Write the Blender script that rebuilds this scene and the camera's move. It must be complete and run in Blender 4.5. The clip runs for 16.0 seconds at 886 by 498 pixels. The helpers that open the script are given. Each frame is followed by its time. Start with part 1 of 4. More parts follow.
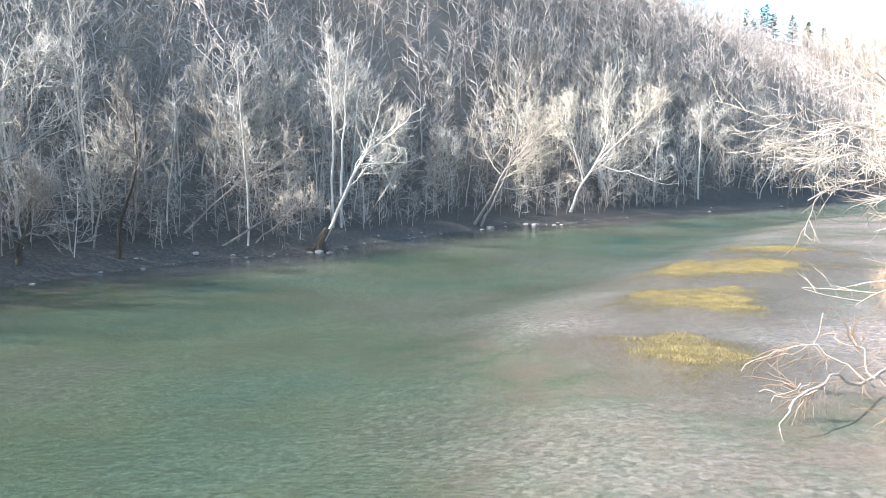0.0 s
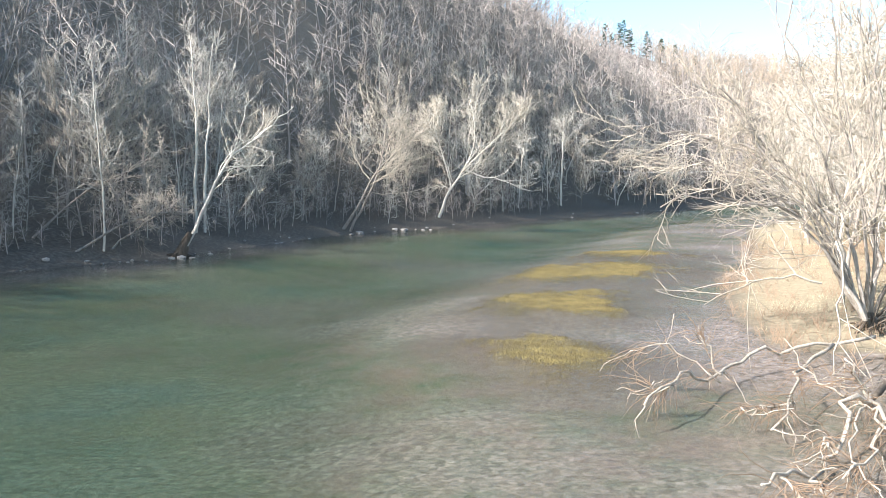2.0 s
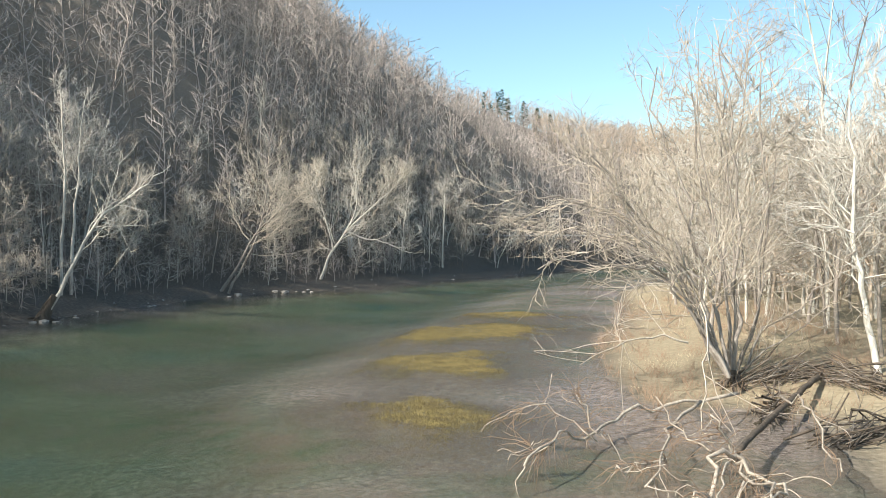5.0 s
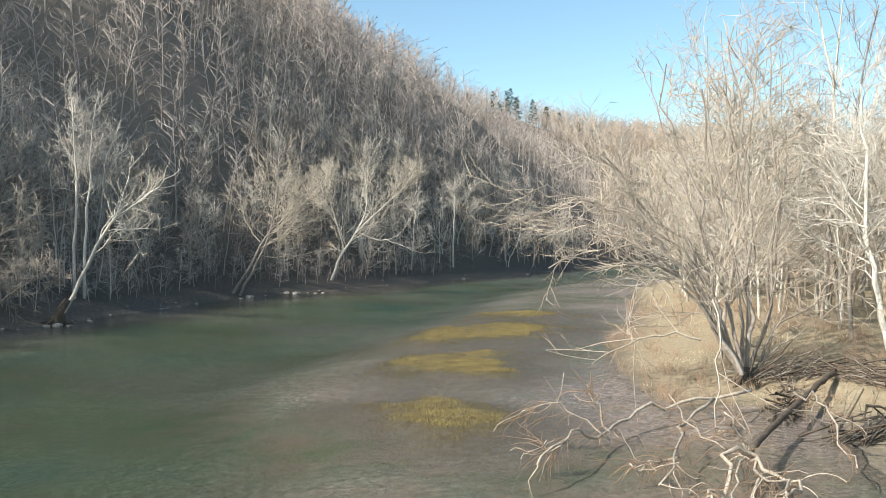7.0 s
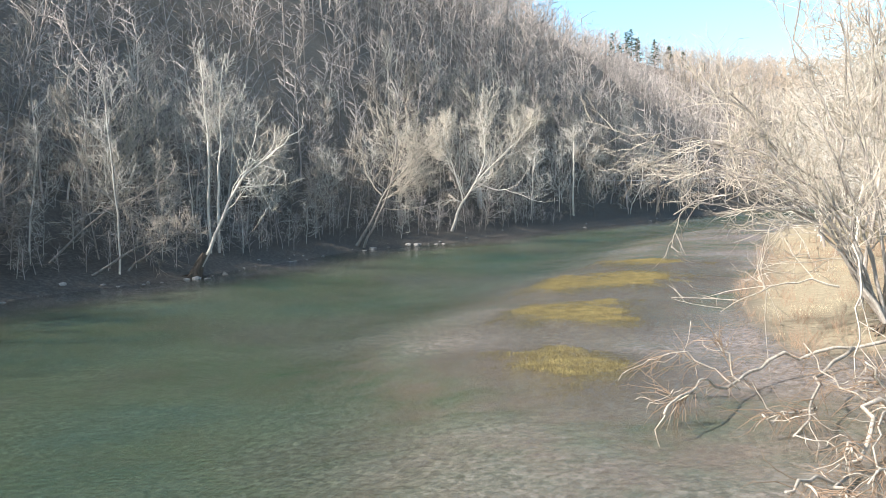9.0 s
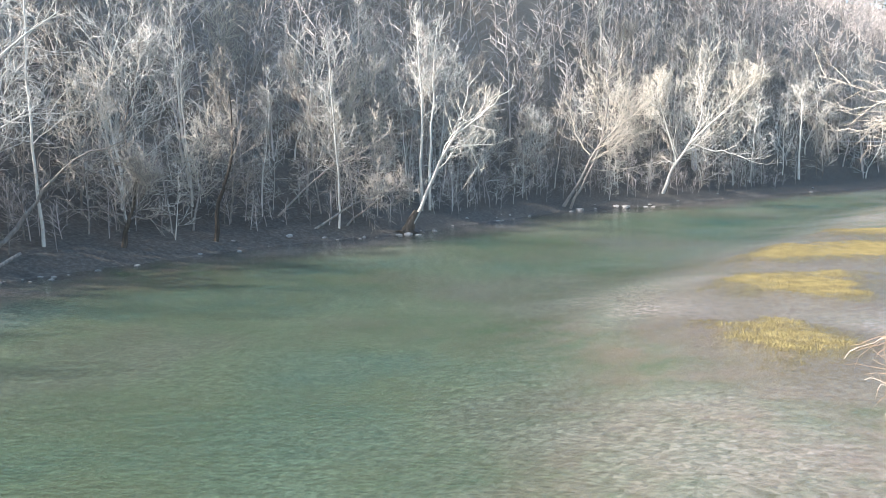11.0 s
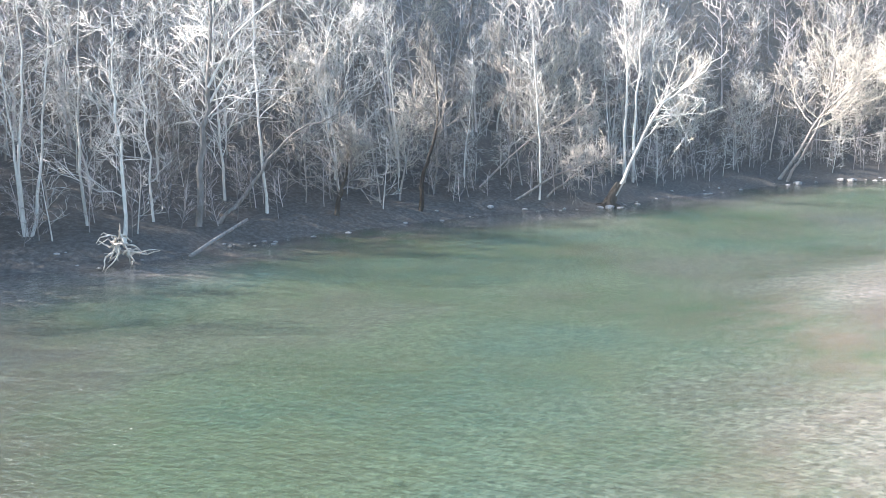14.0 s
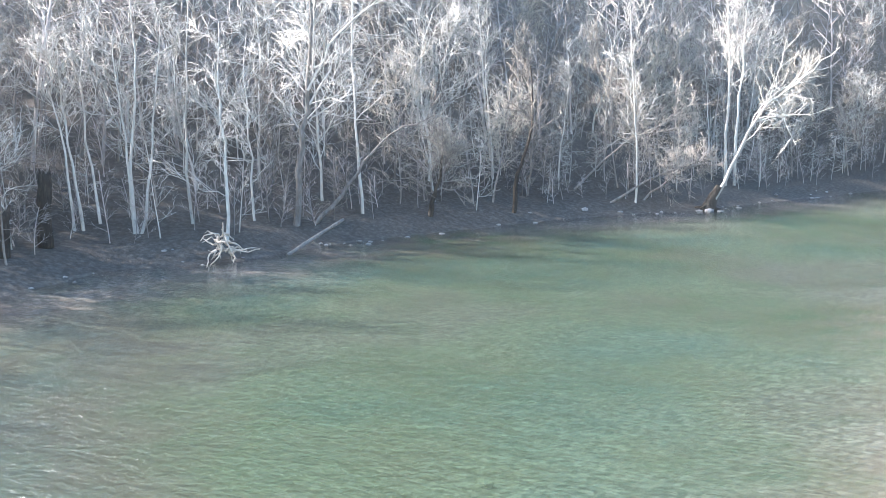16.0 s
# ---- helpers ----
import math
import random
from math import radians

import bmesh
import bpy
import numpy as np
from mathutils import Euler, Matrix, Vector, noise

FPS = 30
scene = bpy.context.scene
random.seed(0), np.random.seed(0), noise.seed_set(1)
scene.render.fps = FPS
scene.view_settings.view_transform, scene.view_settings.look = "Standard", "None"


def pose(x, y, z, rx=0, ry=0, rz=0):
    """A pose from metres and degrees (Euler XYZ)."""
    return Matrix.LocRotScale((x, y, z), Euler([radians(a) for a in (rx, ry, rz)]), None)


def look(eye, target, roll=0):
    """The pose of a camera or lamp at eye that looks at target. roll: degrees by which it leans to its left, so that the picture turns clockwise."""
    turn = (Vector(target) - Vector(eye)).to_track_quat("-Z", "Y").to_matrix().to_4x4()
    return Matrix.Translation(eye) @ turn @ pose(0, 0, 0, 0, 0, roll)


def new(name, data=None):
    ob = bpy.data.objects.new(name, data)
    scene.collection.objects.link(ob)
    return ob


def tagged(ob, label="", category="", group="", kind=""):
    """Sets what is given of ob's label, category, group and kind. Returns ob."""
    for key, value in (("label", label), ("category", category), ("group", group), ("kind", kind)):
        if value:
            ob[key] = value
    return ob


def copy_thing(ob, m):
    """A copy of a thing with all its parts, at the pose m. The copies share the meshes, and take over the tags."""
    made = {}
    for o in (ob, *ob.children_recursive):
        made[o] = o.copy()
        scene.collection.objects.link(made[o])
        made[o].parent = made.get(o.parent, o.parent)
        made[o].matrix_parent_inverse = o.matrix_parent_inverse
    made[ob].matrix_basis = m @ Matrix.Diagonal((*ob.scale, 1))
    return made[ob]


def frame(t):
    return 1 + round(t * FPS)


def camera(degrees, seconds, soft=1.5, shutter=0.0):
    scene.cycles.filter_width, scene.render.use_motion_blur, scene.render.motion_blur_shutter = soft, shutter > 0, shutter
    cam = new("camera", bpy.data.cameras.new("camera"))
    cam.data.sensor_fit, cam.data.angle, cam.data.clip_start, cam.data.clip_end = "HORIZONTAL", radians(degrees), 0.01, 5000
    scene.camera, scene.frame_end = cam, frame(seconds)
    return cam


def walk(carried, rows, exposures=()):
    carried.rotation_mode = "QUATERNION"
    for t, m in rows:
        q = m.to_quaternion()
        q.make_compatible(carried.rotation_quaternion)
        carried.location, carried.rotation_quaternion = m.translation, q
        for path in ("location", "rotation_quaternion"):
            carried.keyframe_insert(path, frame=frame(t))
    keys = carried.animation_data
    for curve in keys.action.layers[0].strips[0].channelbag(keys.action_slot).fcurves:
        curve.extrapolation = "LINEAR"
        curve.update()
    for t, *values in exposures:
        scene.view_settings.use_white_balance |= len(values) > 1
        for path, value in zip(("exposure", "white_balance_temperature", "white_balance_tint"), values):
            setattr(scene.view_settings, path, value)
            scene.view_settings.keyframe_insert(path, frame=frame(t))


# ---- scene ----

# The camera: held on a bridge over the river, turning on the spot
cam = camera(56.05, 16.0, soft=0.5)
EYE, ARM = 7.0, 0.3
# seconds, yaw (to the left), pitch (up), lean (to the right), in degrees
PATH = [
    (0.0, -0.00, -4.90, -0.00),
    (0.5, -2.57, -5.07, -0.19),
    (1.0, -4.78, -4.96, -0.38),
    (1.5, -7.27, -4.67, -0.59),
    (2.0, -8.98, -4.51, -0.61),
    (2.5, -11.03, -4.29, -0.77),
    (3.0, -13.86, -4.36, -0.91),
    (3.5, -16.13, -3.65, -0.70),
    (4.0, -17.12, -2.19, -1.02),
    (4.5, -17.04, -0.20, -0.97),
    (7.0, -16.28, -0.16, -0.34),
    (7.5, -14.39, -0.94, -0.56),
    (8.0, -11.65, -1.79, -0.38),
    (10.3, -0.84, -5.27, 1.56),
    (10.5, 1.16, -5.43, 1.25),
    (11.0, 6.09, -6.08, 0.57),
    (11.5, 9.80, -6.28, -0.14),
    (12.0, 11.55, -6.71, 0.02),
    (12.5, 14.62, -6.48, 1.34),
    (13.0, 16.18, -6.85, 1.17),
    (13.5, 17.90, -7.02, 0.93),
    (14.0, 19.83, -7.85, 0.95),
    (14.5, 22.76, -7.79, 1.08),
    (15.0, 23.95, -7.49, 1.04),
    (15.5, 25.59, -7.63, 0.94),
    (16.0, 26.23, -7.63, 0.98),
]


def held(yaw, pitch, lean):
    a = radians(yaw)
    return pose(-ARM * math.sin(a), ARM * math.cos(a) - ARM, EYE, 90 + pitch, 0, yaw) @ pose(0, 0, 0, 0, 0, -lean)


EXPOSE = [(0.0, 2.0, 5850, 15), (2.0, 1.55, 6050, 14), (3.5, 1.24, 6250, 13), (4.5, 1.0, 6400, 11), (7.0, 0.85, 6400, 11), (8.2, 1.0, 6250, 12),
          (10.5, 1.8, 6000, 15), (12.0, 2.12, 5900, 16), (14.0, 2.36, 5800, 17), (16.0, 2.46, 5750, 18)]
walk(cam, [(t, held(y, p, r)) for t, y, p, r in PATH], EXPOSE)

# ---- light ----
SUN_EL, SUN_DIR = radians(36.2), Vector((-0.935, -0.355, 0)).normalized()
world = bpy.data.worlds.new("sky")
scene.world = world
world.use_nodes = True
wn = world.node_tree.nodes
sky = wn.new("ShaderNodeTexSky")
sky.sky_type, sky.sun_disc = "NISHITA", False
sky.sun_elevation = SUN_EL
sky.sun_rotation = math.atan2(SUN_DIR.x, SUN_DIR.y)
sky.air_density, sky.dust_density, sky.ozone_density = 0.9, 1.0, 0.25
tone = wn.new("ShaderNodeMix")
tone.data_type, tone.blend_type = "RGBA", "MULTIPLY"
tone.inputs[0].default_value, tone.inputs[7].default_value = 1.0, (0.92, 1.08, 1.0, 1)
world.node_tree.links.new(sky.outputs[0], tone.inputs[6])
world.node_tree.links.new(tone.outputs[2], wn["Background"].inputs[0])
wn["Background"].inputs[1].default_value = 0.12
sun_data = bpy.data.lights.new("sun", "SUN")
sun_data.energy, sun_data.angle, sun_data.color = 5.0, radians(0.6), (1.0, 0.925, 0.81)
sun = new("sun", sun_data)
to_sun = SUN_DIR * math.cos(SUN_EL) + Vector((0, 0, math.sin(SUN_EL)))
sun.matrix_world = look(to_sun * 60 + Vector((0, 60, 0)), (0, 60, 0))


# ---- materials ----
def material(name):
    m = bpy.data.materials.new(name)
    m.use_nodes = True
    nt = m.node_tree
    return m, nt.nodes, nt.links, nt.nodes["Principled BSDF"]


def noise_tex(n, l, scale, detail=4, rough=0.6, stretch=None, coords="Object"):
    tc = n.new("ShaderNodeTexCoord")
    t = n.new("ShaderNodeTexNoise")
    t.inputs["Scale"].default_value, t.inputs["Detail"].default_value, t.inputs["Roughness"].default_value = scale, detail, rough
    if stretch:
        mp = n.new("ShaderNodeMapping")
        mp.inputs["Scale"].default_value = stretch[:3]
        if len(stretch) > 3:
            mp.inputs["Rotation"].default_value = (0, 0, radians(stretch[3]))
        l.new(tc.outputs[coords], mp.inputs[0])
        l.new(mp.outputs[0], t.inputs["Vector"])
    else:
        l.new(tc.outputs[coords], t.inputs["Vector"])
    return t.outputs["Fac"]


def ramp(n, l, fac, stops):
    r = n.new("ShaderNodeValToRGB")
    while len(r.color_ramp.elements) < len(stops):
        r.color_ramp.elements.new(0.5)
    for e, (p, c) in zip(r.color_ramp.elements, stops):
        e.position, e.color = p, (*c, 1)
    l.new(fac, r.inputs[0])
    return r.outputs[0]


def mixed(n, l, fac, a, b, mode="MIX"):
    m = n.new("ShaderNodeMix")
    m.data_type, m.blend_type = "RGBA", mode
    for sock, v in ((m.inputs[0], fac), (m.inputs[6], a), (m.inputs[7], b)):
        if isinstance(v, (int, float)):
            sock.default_value = v
        elif isinstance(v, tuple):
            sock.default_value = (*v, 1)
        else:
            l.new(v, sock)
    return m.outputs[2]


def math_node(n, l, op, a, b=0.0, c=0.0):
    m = n.new("ShaderNodeMath")
    m.operation = op
    for sock, v in zip(m.inputs, (a, b, c)):
        if isinstance(v, (int, float)):
            sock.default_value = v
        else:
            l.new(v, sock)
    return m.outputs[0]


def bumped(n, l, bsdf, height, strength, distance):
    b = n.new("ShaderNodeBump")
    b.inputs["Strength"].default_value, b.inputs["Distance"].default_value = strength, distance
    l.new(height, b.inputs["Height"])
    l.new(b.outputs[0], bsdf.inputs["Normal"])


def attr(n, name):
    a = n.new("ShaderNodeAttribute")
    a.attribute_name = name
    return a.outputs["Fac"]


def bark(name, dark, mid, light, rough=0.85, vary=0.35, island=False):
    """Bark with long streaks, patches and a change of tone from tree to tree."""
    m, n, l, p = material(name)
    streak = noise_tex(n, l, 6, 5, 0.65, (1, 1, 0.25))
    patch = noise_tex(n, l, 0.9, 3, 0.6)
    col = ramp(n, l, streak, [(0.3, dark), (0.52, mid), (0.72, light)])
    col = mixed(n, l, math_node(n, l, "MULTIPLY", patch, 0.8), col, mid)
    if island:
        g = n.new("ShaderNodeNewGeometry")
        rnd = g.outputs["Random Per Island"]
    else:
        rnd = n.new("ShaderNodeObjectInfo").outputs["Random"]
    hs = n.new("ShaderNodeHueSaturation")
    l.new(math_node(n, l, "MULTIPLY_ADD", rnd, vary * 2, 1 - vary), hs.inputs["Value"])
    l.new(col, hs.inputs["Color"])
    l.new(hs.outputs[0], p.inputs["Base Color"])
    p.inputs["Roughness"].default_value = rough
    p.inputs["Specular IOR Level"].default_value = 0.2
    bumped(n, l, p, streak, 0.6, 0.03)
    return m


BARK_GREY = bark("grey_bark", (0.10, 0.085, 0.07), (0.25, 0.22, 0.19), (0.42, 0.38, 0.33))
BARK_WHITE = bark("pale_sycamore_bark", (0.24, 0.22, 0.18), (0.52, 0.49, 0.43), (0.70, 0.67, 0.60), vary=0.2)
BARK_BUFF = bark("buff_bark", (0.24, 0.20, 0.15), (0.48, 0.42, 0.34), (0.66, 0.60, 0.50), vary=0.12)
BARK_DARK = bark("dark_brown_bark", (0.03, 0.025, 0.02), (0.08, 0.065, 0.05), (0.16, 0.13, 0.10))
TWIG = bark("tan_twigs", (0.22, 0.18, 0.14), (0.36, 0.31, 0.25), (0.50, 0.44, 0.36), vary=0.25)
TWIG_WHITE = bark("pale_twigs", (0.28, 0.255, 0.22), (0.43, 0.40, 0.35), (0.58, 0.54, 0.48), vary=0.22)
TWIG_CREAM = bark("cream_twigs", (0.26, 0.225, 0.175), (0.41, 0.365, 0.295), (0.55, 0.50, 0.42), vary=0.15)
TWIG_RUSSET = bark("russet_twigs", (0.17, 0.11, 0.07), (0.33, 0.23, 0.155), (0.48, 0.36, 0.26), vary=0.3)
FAR_WOOD = bark("far_bare_wood", (0.185, 0.16, 0.142), (0.355, 0.312, 0.282), (0.51, 0.46, 0.42), vary=0.45, island=True)
DRIFT = bark("bleached_driftwood", (0.16, 0.13, 0.10), (0.38, 0.33, 0.265), (0.66, 0.60, 0.51), vary=0.15)


def make_ground():
    m, n, l, p = material("river_valley_ground")
    fine = noise_tex(n, l, 3.0, 6, 0.7)
    mid = noise_tex(n, l, 0.35, 5, 0.65)
    broad = noise_tex(n, l, 0.045, 4, 0.6)
    stones = n.new("ShaderNodeTexVoronoi")
    stones.inputs["Scale"].default_value = 5.5
    tc = n.new("ShaderNodeTexCoord")
    l.new(tc.outputs["Object"], stones.inputs["Vector"])
    litter = ramp(n, l, fine, [(0.25, (0.05, 0.044, 0.038)), (0.5, (0.11, 0.096, 0.08)), (0.75, (0.21, 0.185, 0.155))])
    litter = mixed(n, l, math_node(n, l, "MULTIPLY", mid, 0.6), litter, (0.09, 0.08, 0.068))
    sand = ramp(n, l, fine, [(0.25, (0.16, 0.128, 0.085)), (0.5, (0.305, 0.252, 0.172)), (0.75, (0.46, 0.39, 0.28))])
    sand = mixed(n, l, math_node(n, l, "MULTIPLY", mid, 0.7), sand, (0.27, 0.235, 0.155))
    speck = mixed(n, l, 0.65, stones.outputs["Color"], fine)
    gravel = ramp(n, l, speck, [(0.25, (0.10, 0.086, 0.08)), (0.5, (0.285, 0.245, 0.228)), (0.78, (0.55, 0.485, 0.45))])
    weed = ramp(n, l, mid, [(0.38, (0.085, 0.125, 0.07)), (0.5, (0.15, 0.145, 0.10)), (0.62, (0.19, 0.148, 0.118))])
    bed = mixed(n, l, ramp(n, l, broad, [(0.42, (0, 0, 0)), (0.60, (1, 1, 1))]), gravel, weed)
    # The litter gets paler inland of the left shore.
    leaves = ramp(n, l, fine, [(0.25, (0.12, 0.10, 0.082)), (0.5, (0.235, 0.20, 0.165)), (0.75, (0.35, 0.305, 0.255))])
    leaves = mixed(n, l, math_node(n, l, "MULTIPLY", mid, 0.8), leaves, (0.19, 0.165, 0.138))
    litter = mixed(n, l, attr(n, "leaf"), litter, leaves)
    land = mixed(n, l, attr(n, "sand"), litter, sand)
    mat_of_weed = ramp(n, l, fine, [(0.3, (0.08, 0.062, 0.03)), (0.5, (0.15, 0.118, 0.052)), (0.72, (0.22, 0.175, 0.08))])
    bed = mixed(n, l, attr(n, "silt"), bed, (0.115, 0.09, 0.065))
    bed = mixed(n, l, attr(n, "weedy"), bed, mat_of_weed)
    col = mixed(n, l, attr(n, "bed"), land, bed)
    l.new(col, p.inputs["Base Color"])
    p.inputs["Roughness"].default_value = 0.95
    p.inputs["Specular IOR Level"].default_value = 0.1
    bumped(n, l, p, fine, 0.8, 0.12)
    return m


def make_water():
    m, n, l, p = material("clear_green_river_water")
    n.remove(p)
    out = n["Material Output"]
    r1 = noise_tex(n, l, 2.6, 4, 0.6, (1.1, 2.2, 1.0, 24))
    r2 = noise_tex(n, l, 0.9, 3, 0.55, (1.0, 2.0, 1.0, 12))
    calm = noise_tex(n, l, 0.05, 2, 0.5)
    h = math_node(n, l, "ADD", math_node(n, l, "MULTIPLY", r1, 0.6), r2)
    h = math_node(n, l, "MULTIPLY", h, math_node(n, l, "ADD", calm, 0.3))
    h = math_node(n, l, "MULTIPLY", h, attr(n, "ripple"))
    b = n.new("ShaderNodeBump")
    b.inputs["Strength"].default_value, b.inputs["Distance"].default_value = 1.0, 0.22
    l.new(h, b.inputs["Height"])
    gloss = n.new("ShaderNodeBsdfGlossy")
    gloss.inputs["Roughness"].default_value = 0.11
    l.new(b.outputs[0], gloss.inputs["Normal"])
    clear = n.new("ShaderNodeBsdfTransparent")
    l.new(ramp(n, l, attr(n, "depth"), [(0.05, (0.93, 0.91, 0.90)), (0.45, (0.85, 0.87, 0.81)), (1.0, (0.50, 0.63, 0.53))]), clear.inputs[0])
    murk = n.new("ShaderNodeBsdfDiffuse")
    patch = noise_tex(n, l, 0.04, 4, 0.6)
    l.new(ramp(n, l, patch, [(0.36, (0.036, 0.076, 0.06)), (0.48, (0.066, 0.088, 0.05)), (0.58, (0.078, 0.076, 0.058)), (0.7, (0.048, 0.084, 0.084))]), murk.inputs[0])
    body = n.new("ShaderNodeMixShader")
    l.new(attr(n, "murk"), body.inputs[0])
    l.new(clear.outputs[0], body.inputs[1])
    l.new(murk.outputs[0], body.inputs[2])
    face = n.new("ShaderNodeLayerWeight")
    face.inputs[0].default_value = 0.5
    l.new(b.outputs[0], face.inputs["Normal"])
    gloss_share = math_node(n, l, "MULTIPLY_ADD", math_node(n, l, "POWER", face.outputs["Facing"], 5.0), 0.9, 0.02)
    top = n.new("ShaderNodeMixShader")
    l.new(gloss_share, top.inputs[0])
    l.new(body.outputs[0], top.inputs[1])
    l.new(gloss.outputs[0], top.inputs[2])
    l.new(top.outputs[0], out.inputs[0])
    return m


def plain(name, dark, light, scale=3.0, rough=0.9, bump=0.3, island=False):
    m, n, l, p = material(name)
    f = noise_tex(n, l, scale, 5, 0.65)
    col = ramp(n, l, f, [(0.3, dark), (0.7, light)])
    if island:
        hs = n.new("ShaderNodeHueSaturation")
        g = n.new("ShaderNodeNewGeometry")
        l.new(math_node(n, l, "MULTIPLY_ADD", g.outputs["Random Per Island"], 0.8, 0.6), hs.inputs["Value"])
        l.new(col, hs.inputs["Color"])
        col = hs.outputs[0]
    l.new(col, p.inputs["Base Color"])
    p.inputs["Roughness"].default_value = rough
    p.inputs["Specular IOR Level"].default_value = 0.2
    bumped(n, l, p, f, bump, 0.05)
    return m


GROUND, WATER = make_ground(), make_water()
WEED = plain("yellow_water_weed", (0.095, 0.078, 0.034), (0.235, 0.188, 0.078), 1.2, island=True)
STRAW = plain("dry_straw_grass", (0.30, 0.25, 0.16), (0.50, 0.43, 0.30), 1.5, island=True)
STONE = plain("pale_river_stone", (0.20, 0.18, 0.16), (0.42, 0.39, 0.35), 5.0)
CONCRETE = plain("grey_weathered_concrete", (0.30, 0.33, 0.36), (0.46, 0.49, 0.52), 2.0)
NEEDLES = plain("dark_pine_needles", (0.02, 0.04, 0.025), (0.05, 0.085, 0.05), 2.0, island=True)
WIRE = plain("grey_cable", (0.25, 0.26, 0.28), (0.40, 0.41, 0.43), 4.0, 0.5)


# ---- mesh helpers ----
def mesh_tris(name, verts, tris, mat, smooth=True):
    """A mesh from arrays of corners and triangles."""
    me = bpy.data.meshes.new(name)
    verts, tris = np.asarray(verts, dtype=np.float32), np.asarray(tris, dtype=np.int32)
    me.vertices.add(len(verts))
    me.vertices.foreach_set("co", verts.ravel())
    me.loops.add(tris.size)
    me.loops.foreach_set("vertex_index", tris.ravel())
    me.polygons.add(len(tris))
    me.polygons.foreach_set("loop_start", np.arange(0, tris.size, 3, dtype=np.int32))
    me.polygons.foreach_set("use_smooth", np.full(len(tris), smooth))
    me.materials.append(mat)
    me.update(calc_edges=True)
    return me


def joined(name, first, second, mats):
    """One mesh of two heaps, each with its own material."""
    (va, fa), (vb, fb) = first.arrays(), second.arrays()
    me = mesh_tris(name, np.concatenate([va, vb]), np.concatenate([fa, fb + len(va)]), mats[0])
    me.materials.append(mats[1])
    me.polygons.foreach_set("material_index", np.repeat(np.array([0, 1], dtype=np.int32), (len(fa), len(fb))))
    return me


def part(name, data, parent, label=""):
    ob = new(name, data)
    ob.parent = parent
    return tagged(ob, label) if label else ob


class Heap:
    """Gathers tubes and spikes into one set of triangles."""

    def __init__(self):
        self.v, self.f, self.count = [], [], 0

    def add(self, v, f):
        self.v.append(np.asarray(v, dtype=np.float32))
        self.f.append(np.asarray(f, dtype=np.int32) + self.count)
        self.count += len(v)

    def tube(self, pts, radii, sides, rng=None, cap=False):
        pts = np.asarray(pts, dtype=float)
        k = len(pts)
        tan = np.gradient(pts, axis=0)
        tan /= np.linalg.norm(tan, axis=1)[:, None] + 1e-9
        ref = np.array([0.31, 0.95, 0.05]) if abs(tan[:, 2]).mean() > 0.5 else np.array([0.1, 0.05, 1.0])
        a = np.cross(tan, ref)
        a /= np.linalg.norm(a, axis=1)[:, None] + 1e-9
        b = np.cross(tan, a)
        ang = np.arange(sides) * 2 * np.pi / sides
        r = np.repeat(np.asarray(radii, dtype=float)[:, None], sides, 1)
        if rng is not None:
            r = r * (1 + rng.uniform(-0.13, 0.13, r.shape))
        ring = pts[:, None] + r[..., None] * (np.cos(ang)[None, :, None] * a[:, None] + np.sin(ang)[None, :, None] * b[:, None])
        i = (np.arange(k - 1)[:, None] * sides + np.arange(sides)[None]).ravel()
        j = (np.arange(k - 1)[:, None] * sides + (np.arange(sides)[None] + 1) % sides).ravel()
        f = np.concatenate([np.stack([i, j, j + sides], 1), np.stack([i, j + sides, i + sides], 1)])
        v = ring.reshape(-1, 3)
        if cap:
            v = np.concatenate([v, pts[-1:], pts[:1]])
            s = np.arange(sides)
            e = (k - 1) * sides
            f = np.concatenate([f, np.stack([e + s, e + (s + 1) % sides, np.full(sides, k * sides)], 1),
                                np.stack([(s + 1) % sides, s, np.full(sides, k * sides + 1)], 1)])
        self.add(v, f)

    def spikes(self, start, end, radius):
        """Thin tapering twigs, three-sided."""
        start, end = np.asarray(start), np.asarray(end)
        d = end - start
        d = d / (np.linalg.norm(d, axis=1)[:, None] + 1e-9)
        a = np.cross(d, np.array([0.37, 0.21, 0.9]))
        a /= np.linalg.norm(a, axis=1)[:, None] + 1e-9
        b = np.cross(d, a)
        r = np.broadcast_to(np.asarray(radius, dtype=float), (len(start),))[:, None]
        v = np.stack([start + r * a, start + r * (-0.5 * a + 0.87 * b), start + r * (-0.5 * a - 0.87 * b), end], 1).reshape(-1, 3)
        o = np.arange(len(start))[:, None] * 4
        f = np.concatenate([o + np.array([0, 1, 3]), o + np.array([1, 2, 3]), o + np.array([2, 0, 3])])
        self.add(v, f)

    def arrays(self):
        return np.concatenate(self.v), np.concatenate(self.f)

    def mesh(self, name, mat, smooth=True):
        return mesh_tris(name, *self.arrays(), mat, smooth)


def unit(v):
    v = np.asarray(v, dtype=float)
    return v / (np.linalg.norm(v) + 1e-9)


def wander(rng, start, way, length, steps, wiggle, lift):
    """A limb's line: it wanders as it goes and bends up (or down) by lift."""
    pts, d = [np.asarray(start, dtype=float)], unit(way)
    for _ in range(steps):
        d = unit(d + rng.normal(0, wiggle, 3) + np.array([0, 0, lift]))
        pts.append(pts[-1] + d * length / steps)
    return np.array(pts)


def along(pts, s):
    s = np.clip(s, 0, 1) * (len(pts) - 1)
    i = min(int(s), len(pts) - 2)
    return pts[i] + (pts[i + 1] - pts[i]) * (s - i), unit(pts[i + 1] - pts[i])


